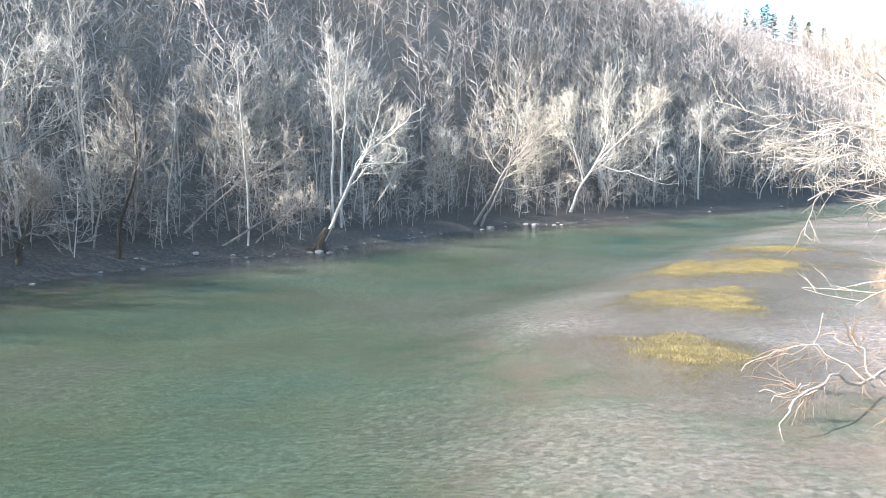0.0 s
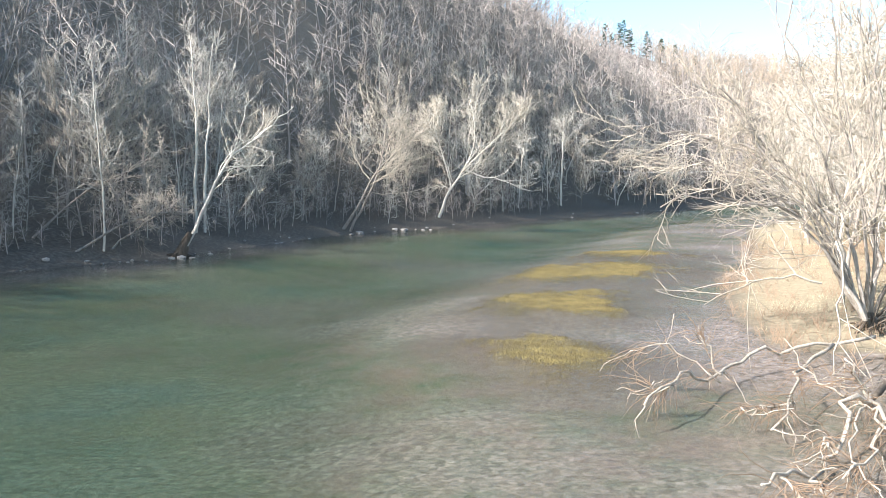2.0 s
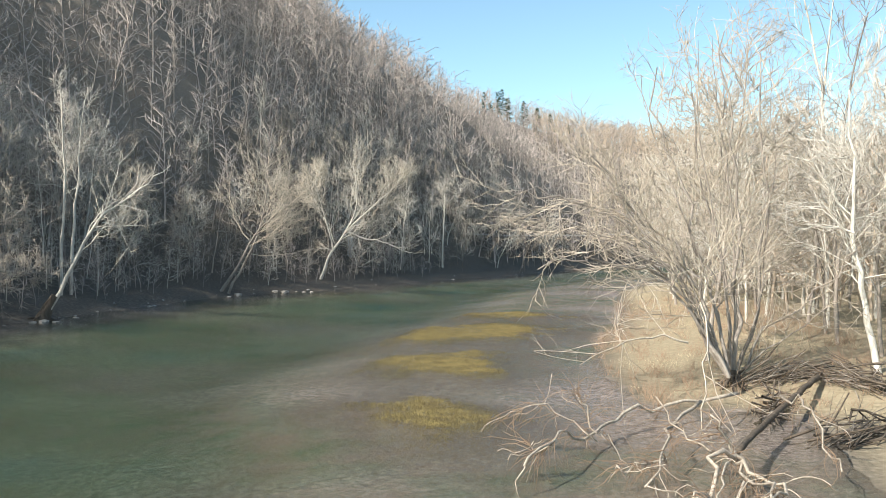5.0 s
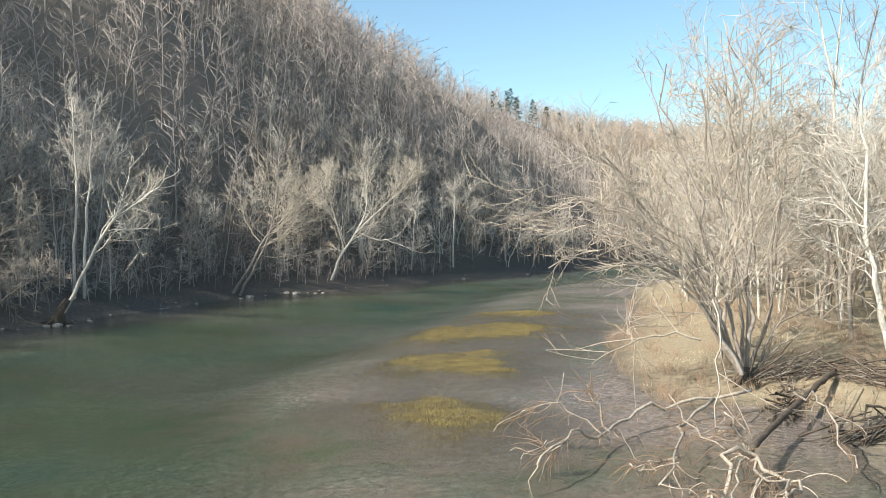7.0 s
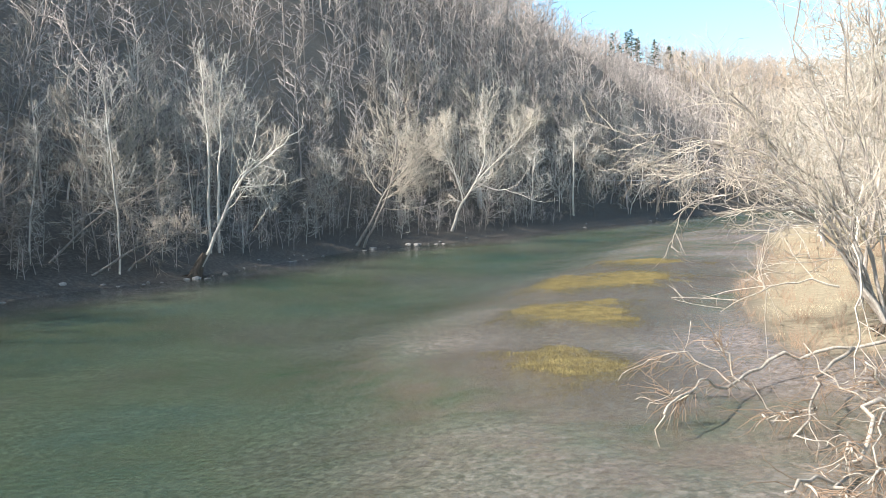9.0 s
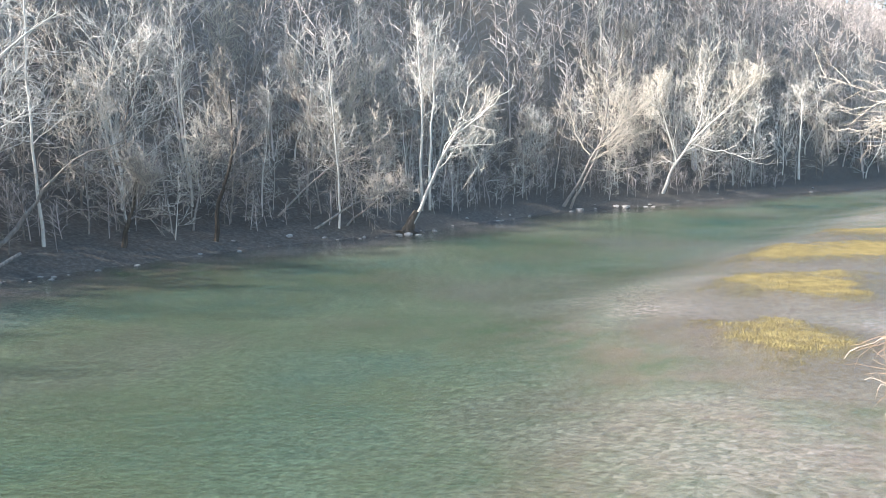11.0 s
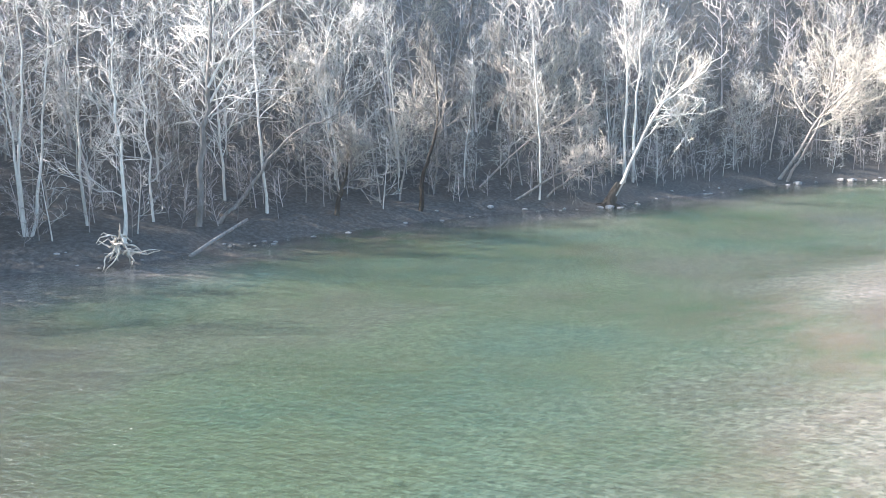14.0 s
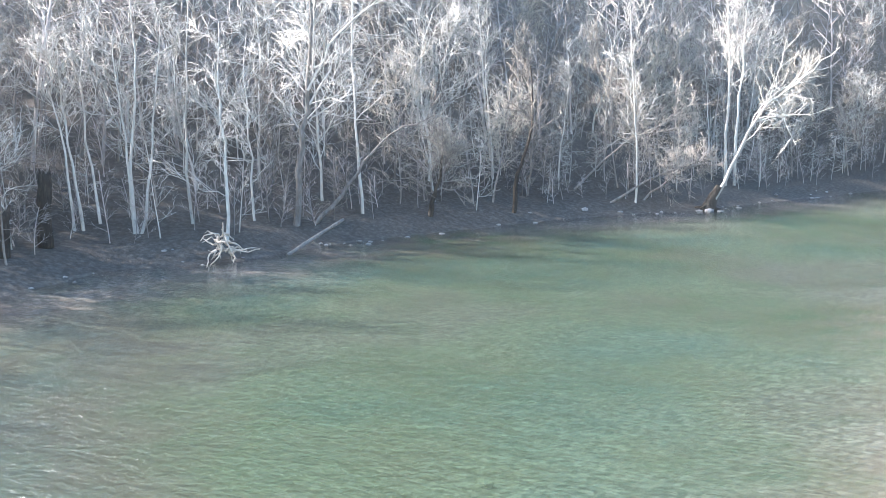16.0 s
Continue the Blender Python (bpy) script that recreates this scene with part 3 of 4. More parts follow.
hero('broken_tree', 'dark weathered tree with a crooked broken top', '', DARK_BARK, dict(limbs=10, first=0.55, reach=0.36, subs=5, twigs=8, angle=60),
     [(((-25.3, 64.5, 0.2), (-25, 64.6, 3.9), (-24.3, 64.8, 6), (-23.8, 65, 8.6), (-24, 65, 12.5)), 0.319615, 0.06)],
     [(((-23.9, 65, 8.2), (-24.9, 64.6, 9.3), (-25.8, 64.3, 9.9)), 0.12),
      (((-24.2, 64.9, 6.4), (-23.2, 65.3, 6.9), (-21.4, 65.9, 6.8)), 0.1)])
hero('bank_tree', 'tall straight grey tree with a high open crown', '', PALE_BARK, dict(limbs=14, first=0.45, reach=0.3, subs=5, twigs=9, angle=42),
     [(((-31.5, 74.4, 5.2), (-32, 74.1, 11.4), (-32.3, 74, 16.7), (-32.6, 73.9, 22.9)), 0.222062, 0.05)],
     [])
hero('fallen_tree', 'dead grey tree lying slantwise from bank to air', '', GREY_BARK, dict(limbs=14, first=0.3, reach=0.42, subs=5, twigs=8, angle=55),
     [(((-19.9, 73.9, 0.6), (-17.1, 74.6, 2.6), (-14.3, 75.1, 3.9), (-11.6, 75.6, 4.4)), 0.204, 0.05)],
     [])
hero('fallen_tree', 'dead grey tree lying slantwise from bank to air', '', GREY_BARK, dict(limbs=12, first=0.35, reach=0.44, subs=4, twigs=8, angle=55),
     [(((-17.5, 76.8, 0.6), (-15, 77.3, 2.9), (-12.3, 77.8, 4.2)), 0.189, 0.05)],
     [])
hero('leaning_tree', 'grey leaning tree with a dead forked top', '', GREY_BARK, dict(limbs=11, first=0.35, reach=0.4, subs=5, twigs=8, angle=50),
     [(((-23.7, 75.4, 2.3), (-20, 76.4, 5.6), (-16.8, 77.2, 7.3), (-13.9, 77.8, 9.5)), 0.172179, 0.05)],
     [(((-17.8, 77, 6.9), (-15.1, 77.5, 8.2), (-12.2, 78.1, 7.7)), 0.08)])
hero('bank_tree', 'straight grey bank tree', '', PALE_BARK, dict(limbs=14, first=0.3, reach=0.26, subs=5, twigs=8, angle=50),
     [(((-17.8, 75.7, 0.3), (-17.8, 75.7, 5.9), (-18.1, 75.6, 11.4), (-18.5, 75.5, 17.8)), 0.169455, 0.04)],
     [])
leaning = hero('leaning_sycamore', 'white leaning sycamore with a stump-like root darkened for shade', '', CREAM_BARK, dict(limbs=10, first=0.45, reach=0.5, subs=4, twigs=9, angle=50, lift=0.14, twig=1.1),
     [(((-12, 79.6, -0), (-10.7, 79.8, 2.6), (-8.8, 80, 6.8), (-7.2, 80.2, 9.5), (-4.8, 80.4, 11.3)), 0.371538, 0.12)],
     [(((-7.4, 80.2, 8.7), (-6.5, 80.2, 8.4), (-5.7, 80.3, 7.9)), 0.1),
      (((-5.3, 80.3, 11), (-3.6, 80.4, 12.4), (-1.7, 80.5, 14)), 0.12)])
# The foot's dark bark paints in the shade on the lower trunk.
foot = Heap()
foot.tube([(-0.1, 0, -0.3), (0.05, 0, 0.4), (0.4, 0.05, 1.3), (0.95, 0.1, 2.3)], (0.85, 0.62, 0.42, 0.27), 9, hero_rng)
for k in range(7):
    a = 0.9 * k
    foot.tube(wander(hero_rng, (0.1, 0, 0.5), (math.cos(a), math.sin(a), -0.35), 1.5, 4, 0.25, -0.08), (0.17, 0.14, 0.11, 0.08, 0.05), 5)
part("root_foot", foot.mesh("root_foot", BARK_DARK), leaning, "flared root foot, darkened for the shade at its base")
hero('sycamore_tree', 'tall white sycamore with a narrow high crown', 'twin white sycamores', PALE_BARK, dict(limbs=18, first=0.45, reach=0.17, subs=5, twigs=9, angle=42, lift=0.2),
     [(((-12.1, 91, 1.6), (-12.1, 91, 6.7), (-11.9, 91, 12.4), (-12.2, 90.9, 17.4), (-12.4, 90.9, 22.2)), 0.320058, 0.06)],
     [])
hero('sycamore_tree', 'tall white sycamore with a narrow high crown', 'twin white sycamores', PALE_BARK, dict(limbs=18, first=0.42, reach=0.17, subs=5, twigs=9, angle=42, lift=0.2),
     [(((-11.3, 92.1, 1.5), (-11.2, 92.1, 6.7), (-10.8, 92.1, 12.5), (-10.7, 92.1, 17.1), (-10.2, 92.2, 21.6)), 0.301977, 0.06)],
     [])
hero('spreading_tree', 'buff spreading tree leaning from two stems at the waterside', '', WARM_BARK, dict(limbs=15, first=0.35, reach=0.48, subs=7, twigs=12, angle=48, lift=0.14, twig=1.1, thick=0.022),
     [(((4.2, 114.9, 0), (6.5, 114.8, 4.1), (8.6, 114.7, 8.1), (11.3, 114.4, 11.1), (15.4, 114, 14.1)), 0.369643, 0.1),
      (((5.2, 114.9, 0.2), (7.5, 114.8, 4.7), (9.4, 114.6, 9.7), (10.1, 114.6, 14.3), (9.7, 114.6, 16.6)), 0.308036, 0.08)],
     [(((7.8, 114.7, 7.4), (5.9, 114.8, 10.5), (5.1, 114.9, 14.3)), 0.14)])
hero('spreading_tree', 'big cream-white spreading sycamore on a low bank', '', CREAM_BARK, dict(limbs=18, first=0.3, reach=0.48, subs=7, twigs=12, angle=50, lift=0.12, twig=1.2, thick=0.026),
     [(((20.8, 136.7, 1.3), (22.7, 136.4, 6), (24.9, 136, 9.3), (26.6, 135.7, 14.3), (25.9, 135.8, 20.6)), 0.440797, 0.1),
      (((22.9, 136.3, 6), (21.7, 136.5, 11.1), (20.3, 136.7, 15.2), (19.8, 136.8, 18.4)), 0.260471, 0.08),
      (((24.9, 136, 9.3), (28.4, 135.3, 12.9), (31.8, 134.6, 16), (33.8, 134, 18.2)), 0.260471, 0.08)],
     [(((25, 136, 9.3), (27.8, 135.4, 8.2), (30.6, 134.8, 7.8), (33.2, 134.2, 6.7), (35.6, 133.6, 6)), 0.18),
      (((22.7, 136.4, 6.1), (21.3, 136.6, 6.5), (19.5, 136.9, 6.3)), 0.14)])
hero('bank_tree', 'slender white tree before dark woods', '', PALE_BARK, dict(limbs=14, first=0.5, reach=0.3, subs=5, twigs=9, angle=45, thick=0.03, twig=1.2),
     [(((56.2, 183.6, 2.4), (56.3, 183.6, 10.1), (56.3, 183.6, 16.2), (56.3, 183.6, 20.5)), 0.373622, 0.1)],
     [])
hero('white_tree', 'white-barked tree on the sandy flat', '', PALE_BARK, dict(limbs=14, first=0.3, reach=0.34, subs=6, twigs=10, angle=58),
     [(((32.8, 33, 1.1), (32.4, 33.4, 3.6), (32.1, 33.7, 6.1), (31.9, 33.9, 8.6), (31.8, 33.9, 11.8), (31.6, 34.1, 15.2)), 0.303261, 0.07)],
     [(((31.9, 33.8, 8.1), (30.9, 34.7, 8.4), (29.9, 35.6, 8.1)), 0.09),
      (((31.9, 33.9, 8.9), (31.1, 34.6, 10.1), (30.3, 35.3, 12.4)), 0.1)])
hero('flat_tree', 'tall pale tree on the sandy flat', 'trees on the flat', PALE_BARK, dict(limbs=15, first=0.3, reach=0.28, subs=6, twigs=10, angle=48),
     [(((45.3, 50.4, 1.6), (45.2, 50.5, 6.9), (44.9, 50.7, 13.2), (44.7, 50.9, 19.5), (43.8, 51.7, 25.9), (43, 52.3, 29.8)), 0.286, 0.06)],
     [(((44.8, 50.8, 18.2), (45.1, 50.5, 23.2), (45.4, 50.3, 28.1)), 0.14)])
hero('flat_tree', 'tall dark-stemmed tree on the sandy flat', 'trees on the flat', GREY_BARK, dict(limbs=13, first=0.35, reach=0.3, subs=6, twigs=10, angle=48),
     [(((46.1, 50.3, 1.5), (45.9, 50.5, 6.9), (46.2, 50.3, 12.3), (46.4, 50.1, 18.2), (47.4, 49.1, 24.7)), 0.33, 0.07)],
     [])
hero('flat_tree', 'tall pale tree on the sandy flat', 'trees on the flat', PALE_BARK, dict(limbs=13, first=0.35, reach=0.3, subs=6, twigs=10, angle=48),
     [(((56, 64.2, 1.5), (55.8, 64.4, 8.4), (54.4, 65.7, 15.3), (53.5, 66.3, 21.3), (51.5, 68, 27.9)), 0.286, 0.06)],
     [])


# ---- the many-stemmed tree over the shoal, and the fallen tree under it ----
near_rng = np.random.default_rng(5)
stems, limbs = [], []


def near_stem(pts, r):
    line = bent(pts)
    sway = np.linspace(0, 1, len(line))[:, None]
    stems.append((line + near_rng.normal(0, 0.19, line.shape) * np.minimum(1, 4 * sway), r * 0.62, 0.03))
    stems.append((line + near_rng.normal(0, 0.10, line.shape) * sway + sway * near_rng.normal(0, 1.3, 3), r * 0.4, 0.016))


def near_limb(pts, r):
    line = bent(pts)
    limbs.append((line + near_rng.normal(0, 0.09, line.shape), r * 0.5))


near_stem(((25.5, 34.6, 0.7), (25.7, 34.5, 3.8), (25.7, 34.5, 7.1), (25.5, 34.6, 11), (25.2, 34.8, 14.6), (25, 35, 18.2)), 0.2)
near_stem(((26.2, 35.4, 0.6), (26.9, 34.9, 4.3), (27, 34.7, 8.3), (27.1, 34.7, 12.5), (26.8, 34.9, 16.9)), 0.17)
near_stem(((24.8, 33.9, 1), (24.4, 34.2, 3.9), (23.7, 34.6, 7.1), (22.8, 35.3, 10.1), (22, 35.8, 13.1), (21.5, 36.1, 15.9)), 0.17)
near_stem(((24.2, 33.1, 1.2), (23.4, 33.7, 3.5), (23.1, 33.9, 5.5), (22, 34.6, 7.3), (20.4, 35.6, 8.9), (19, 36.3, 10.8), (18.6, 36.5, 12.6)), 0.18)
near_stem(((24.8, 33.9, 1.1), (23.5, 34.1, 3.1), (22.5, 34.1, 5.2), (20.7, 34.5, 7.3), (19.3, 34.7, 8.5), (17.7, 34.9, 9), (16.1, 35, 9.4), (14.3, 35.2, 9.2)), 0.17)
near_stem(((24.7, 34, 1.1), (23.1, 33.9, 3.6), (21.3, 33.9, 5.5), (19.2, 33.9, 6.3), (17.2, 33.9, 6.6), (15.1, 33.8, 6.2)), 0.14)
near_stem(((24.8, 33.9, 1.2), (23, 34.2, 4.4), (20.9, 34.7, 6.3), (18.4, 35.2, 7.8), (16.5, 35.4, 8.2)), 0.13)
near_stem(((25.5, 34.6, 0.8), (25.2, 34.8, 4.4), (24.7, 35.2, 7.7), (24.1, 35.6, 11), (24, 35.7, 14.9)), 0.16)
near_stem(((26.3, 35.3, 0.8), (27.3, 34.5, 2.7), (28.5, 33.5, 4.4), (30, 32.2, 6.4)), 0.13)
near_stem(((23.2, 33.8, 5), (20.8, 34.6, 8.1), (18.8, 34.9, 10.7), (16.8, 35.2, 11.6)), 0.12)
near_limb(((20.9, 30.5, 4.7), (20.5, 29.6, 2.9), (19.9, 28.8, 1.2), (19.3, 28, 0.1), (19.1, 26.9, -0)), 0.13)
near_limb(((20.6, 30.7, 3.1), (18.6, 30.8, 3.4), (16.9, 30.6, 3), (15.2, 30.4, 2.4)), 0.11)
near_limb(((16.8, 30.1, 3.1), (16.8, 30.2, 3.6), (17, 30, 3.9)), 0.05)
NEAR_BASE = np.array((25.5, 34.6, level(25.5, 34.6)))
near_heaps = grow(near_rng, [(l - NEAR_BASE, a, b) for l, a, b in stems], limbs=9, first=0.2, reach=0.32, subs=5, twigs=5, angle=48, wiggle=0.26,
                  lift=0.06, twig=1.1, thick=0.009, sides=7, lead=[(l - NEAR_BASE, r) for l, r in limbs])
near_tree = tree_thing("many_stemmed_tree", near_heaps, (BARK_GREY, BARK_BUFF, TWIG), "bare many-stemmed tree arching over the sandy shore")
near_tree.location = NEAR_BASE
stool = Heap()
for k in range(9):
    a = k * 0.7
    stool.tube(bent([(0.08 * math.cos(a), 0.08 * math.sin(a), 0.75), (0.4 * math.cos(a), 0.4 * math.sin(a), 0.2), (1.1 * math.cos(a), 1.1 * math.sin(a), -0.25)]),
               np.linspace(0.1, 0.07, 7), 6, near_rng)
part("stool", stool.mesh("stool", BARK_DARK), near_tree, "dark gnarled root stool")

SNAG_LIMBS = []


def snag_limb(pts, r):
    SNAG_LIMBS.append((bent(pts), r * 0.6))


snag_limb(((22.6, 30.5, 1), (19.8, 30.1, 0.6), (17.3, 29.4, 0.6), (15.3, 28.3, 0.4), (13.9, 26.9, 0.3), (12.3, 25.6, 0.7), (11, 24, 0.8), (9.5, 22.6, 0.6)), 0.13)
snag_limb(((13.8, 26.4, 0.5), (13.7, 26.9, 1.3), (13.6, 27.3, 1.9)), 0.07)
snag_limb(((11.2, 24, 0.9), (10.6, 24, 0.6), (10.3, 23.9, 1)), 0.045)
snag_limb(((14, 26.5, 0.4), (12.8, 26.8, 1), (11.8, 26.9, 1.5), (10.8, 26.9, 1.3)), 0.05)
snag_limb(((16.5, 22.1, 0.7), (16.2, 22.3, 1.2), (16, 22.5, 1.9)), 0.1)
snag_limb(((16.5, 22.1, 0.7), (15.7, 20.4, 0.6), (15.2, 18.4, 0.8), (13.9, 17.1, 0.9)), 0.11)
snag_limb(((19.3, 28, 1.2), (16.7, 25.8, 0.9), (14.7, 23.2, 0.7), (12.6, 20.6, 0.5)), 0.12)
snag_limb(((14.4, 22.9, 0.5), (13.2, 22.5, 0.5), (12.3, 22, 0.5)), 0.08)
snag_limb(((22.3, 27, 1.1), (21.3, 24.9, 1.8), (20.1, 22.9, 1.8), (18.9, 21, 1.1), (17.7, 19, 1)), 0.08)
snag_limb(((16.5, 22.1, 0.7), (15, 21.1, 0.9), (13.9, 19.7, 0.4), (12.6, 18.5, -0.1), (10.9, 17.5, 0.3), (9.6, 16.3, 0.6)), 0.12)
snag_limb(((11.8, 17.4, 0.3), (11, 16.1, 0.4), (10.3, 14.7, 0.6)), 0.09)
snag_limb(((10.2, 16.5, 0.7), (10.1, 15.1, 0.6)), 0.06)
snag_limb(((16.5, 22.1, 0.7), (15.4, 20.1, 0.5), (14.6, 17.9, 1), (13, 16.3, 1)), 0.09)
snag_limb(((15.4, 20.1, 0.6), (13.5, 18, 0.5), (11.4, 15.9, 0.8)), 0.08)
snag_limb(((13.8, 19.6, 0.4), (12.9, 18.9, 0.7), (12.2, 18.1, 0.7)), 0.08)
snag_limb(((16.5, 22.1, 0.7), (14.6, 20, 0.7), (12.9, 17.6, 0.5), (11.5, 15.2, 0.8)), 0.06)
snag_limb(((16.5, 22.1, 0.7), (16.1, 23, 0.7), (15.6, 23.9, 1), (15.2, 24.7, 2)), 0.07)

SNAG_LOG = ((29.2, 32.9, 1.2), (25.9, 30.3, 1), (22.7, 27.6, 0.8), (19.5, 24.9, 0.7), (16.5, 22, 0.8))
snag_base = np.array(SNAG_LOG[0])
snag_base[2] = level(snag_base[0], snag_base[1])
fallen = tagged(new("fallen_tree"), "bleached fallen tree with broken limbs reaching into the water", "tree")
fallen.location = snag_base
trunk_heap = Heap()
log_line = bent(SNAG_LOG, 5) - snag_base
log_line[1:-1] += near_rng.normal(0, 0.03, log_line[1:-1].shape)
trunk_heap.tube(log_line, np.linspace(0.14, 0.10, len(log_line)), 9, near_rng, cap=True)
part("trunk", trunk_heap.mesh("trunk", BARK_DARK), fallen, "dark wet trunk")
snag_ts, snag_te = [], []
for line, r in SNAG_LIMBS:
    line = line - snag_base
    line = line + near_rng.normal(0, 0.09, line.shape)
    h = Heap()
    h.tube(line, np.linspace(r, r * 0.45, len(line)), 6, near_rng, cap=True)
    for _ in range(4):
        q, d = along(line, near_rng.uniform(0.2, 1))
        stub = wander(near_rng, q, aside(near_rng, d, 0.9), near_rng.uniform(0.3, 1.5), 5, 0.35, -0.1)
        h.tube(stub, np.linspace(r * 0.3, 0.012, 6), 4)
        for _ in range(3):
            q2, d2 = along(stub, near_rng.uniform(0.3, 1))
            snag_ts.append(q2)
            snag_te.append(q2 + aside(near_rng, d2, 0.7) * near_rng.uniform(0.3, 0.9))
    for _ in range(3):
        q, d = along(line, near_rng.uniform(0.05, 1))
        snag_ts.append(q)
        snag_te.append(q + unit(aside(near_rng, d, 0.9) + np.array([0, 0, -0.7])) * near_rng.uniform(0.3, 1.3))
    part("limb", h.mesh("limb", DRIFT), fallen)
snag_fine = Heap()
for line, r in SNAG_LIMBS:
    for _ in range(22):
        q, d = along(line - snag_base, near_rng.uniform(0.05, 0.95))
        way = unit(aside(near_rng, d, 0.8) + np.array([0, 0, -0.3]))
        snag_fine.tube(wander(near_rng, q, way, near_rng.uniform(0.5, 2.0), 4, 0.3, -0.16), (0.014, 0.012, 0.01, 0.008, 0.005), 3)
snag_fine.spikes(snag_ts, snag_te, 0.009)
tagged(part("brush", snag_fine.mesh("brush", TWIG_RUSSET), fallen), kind="stuff")


def brush_pile(line, count, width, label):
    """A heap of flood-borne sticks along a line on the ground."""
    line = bent(line, 4)
    base = line[0].copy()
    base[2] = level(base[0], base[1])
    sticks, fine = Heap(), Heap()
    ts, te = [], []
    for i in range(count):
        q, d = along(line, near_rng.uniform(0, 1))
        g = level(q[0], q[1])
        q = np.array([q[0] + near_rng.normal(0, width), q[1] + near_rng.normal(0, width), g + abs(near_rng.normal(0.1, 0.35))])
        w = unit(d * near_rng.choice((-1, 1)) + near_rng.normal(0, 0.38, 3) * np.array([1, 1, 0.5]))
        length = near_rng.uniform(0.8, 3.2)
        if i % 3:
            ts.append(q - base)
            te.append(q - base + w * length)
        else:
            sticks.tube(wander(near_rng, q - base - w * length / 2, w, length, 3, 0.1, 0), np.linspace(1, 0.4, 4) * near_rng.uniform(0.02, 0.07), 4)
    fine.spikes(ts, te, 0.022)
    pile = tagged(new("driftwood_pile"), label, "driftwood", "flood brush on the sand")
    pile.location = base
    tagged(part("tangle", sticks.mesh("tangle", BARK_DARK), pile), kind="stuff")
    tagged(part("brush", fine.mesh("brush", BARK_GREY), pile), kind="stuff")


brush_pile([(25.8, 34.6, 0.2), (27.8, 34.2, 1), (29.5, 33.2, 1.5), (30.4, 31.2, 1.4), (30.6, 29.2, 1)], 330, 0.5, "dark tangled brush pile stranded on pale sand")
brush_pile([(26.0, 32.0, 0), (24.6, 30.2, 0), (22.6, 28.4, 0)], 110, 0.2, "dark brush caught on a half-sunken log")
brush_pile([(22.4, 24.8, 0), (23.7, 24.9, 0.4), (25.4, 25.2, 0.7)], 130, 0.35, "small dark brush pile at the water's edge")


# ---- woods along both banks ----
bank_rng = np.random.default_rng(11)
KINDS = []
for tall, mats, label, kw in (
        (15, GREY_BARK, "bare grey tree in the bank woods", dict(reach=0.32, angle=56, first=0.1)),
        (17, GREY_BARK, "tall bare grey tree in the bank woods", dict(reach=0.27, angle=46, first=0.22)),
        (13, PALE_BARK, "bare pale tree in the bank woods", dict(reach=0.36, angle=64, first=0.08)),
        (16, PALE_BARK, "tall bare pale tree in the bank woods", dict(reach=0.3, angle=52, first=0.12, lift=0.12)),
        (11, WARM_BARK, "bare buff-twigged tree in the bank woods", dict(reach=0.40, angle=50, first=0.25)),
        (14, MIXED_BARK, "bare tree with a pale top in the bank woods", dict(reach=0.36, angle=60, first=0.18))):
    heaps = grow(bank_rng, [(upright(bank_rng, tall, 0.06, 0.085, 11), 0.125, 0.03)], limbs=20, subs=5, twigs=7, twig=1.15, thick=0.021, sides=6, wiggle=0.28, **kw)
    KINDS.append(tree_thing("bank_tree", heaps, mats, label, "tree", "bank woods"))
SLIM = []
for tall, mats in ((6, PALE_BARK), (8, PALE_BARK), (7, GREY_BARK)):
    heaps = grow(bank_rng, [(upright(bank_rng, tall, 0.06), 0.065, 0.015)], limbs=16, first=0.15, reach=0.26, subs=2, twigs=6, angle=72, lift=0.03, twig=0.6, thick=0.014, sides=5)
    SLIM.append(tree_thing("sapling", heaps, mats, "slim pale sapling with level twigs", "sapling", "bank saplings"))
used = set()


def stand(kinds, x, y, scale):
    z = level(x, y)
    k = int(bank_rng.integers(len(kinds)))
    m = pose(x, y, z, bank_rng.normal(0, 3), bank_rng.normal(0, 3), bank_rng.uniform(0, 360)) @ Matrix.Diagonal((scale, scale, scale, 1))
    key = (id(kinds), k)
    if key in used:
        return copy_thing(kinds[k], m)
    used.add(key)
    kinds[k].matrix_basis = m
    return kinds[k]


def free(x, y, gap):
    return all(math.hypot(x - a, y - b) > gap for a, b in TAKEN)


# Trees beyond about 54 degrees left stand unseen, added for their shadows.
left_bank = scatter(bank_rng, 180, (-75, 130, -6, 270), lambda x, y: 5 < gaps(x, y)[0] < 25 and -96 < bearing(x, y) < 26 and free(x, y, 2.0), 3.3)
for x, y in left_bank:
    stand(KINDS, x, y, bank_rng.uniform(0.75, 1.2))
# Mostly unseen extra trees, added to cast shade on the water.
upstream_shade_trees = scatter(bank_rng, 40, (-62, -38, -10, 34), lambda x, y: 6.5 < gaps(x, y)[0] < 24 and free(x, y, 2.0), 2.5)
for x, y in upstream_shade_trees:
    stand(KINDS, x, y, bank_rng.uniform(0.8, 1.1))
slims = scatter(bank_rng, 135, (-60, 60, 25, 190), lambda x, y: 3 < gaps(x, y)[0] < 17 and -58 < bearing(x, y) < 18 and free(x, y, 1.2), 1.8)
for x, y in slims:
    stand(SLIM, x, y, bank_rng.uniform(0.7, 1.25))
right_bank = scatter(bank_rng, 95, (24, 110, 32, 160), lambda x, y: 6 < gaps(x, y)[1] < 40 and 24 < bearing(x, y) < 52 and free(x, y, 2.5) and math.hypot(x, y) > 50, 3.2)
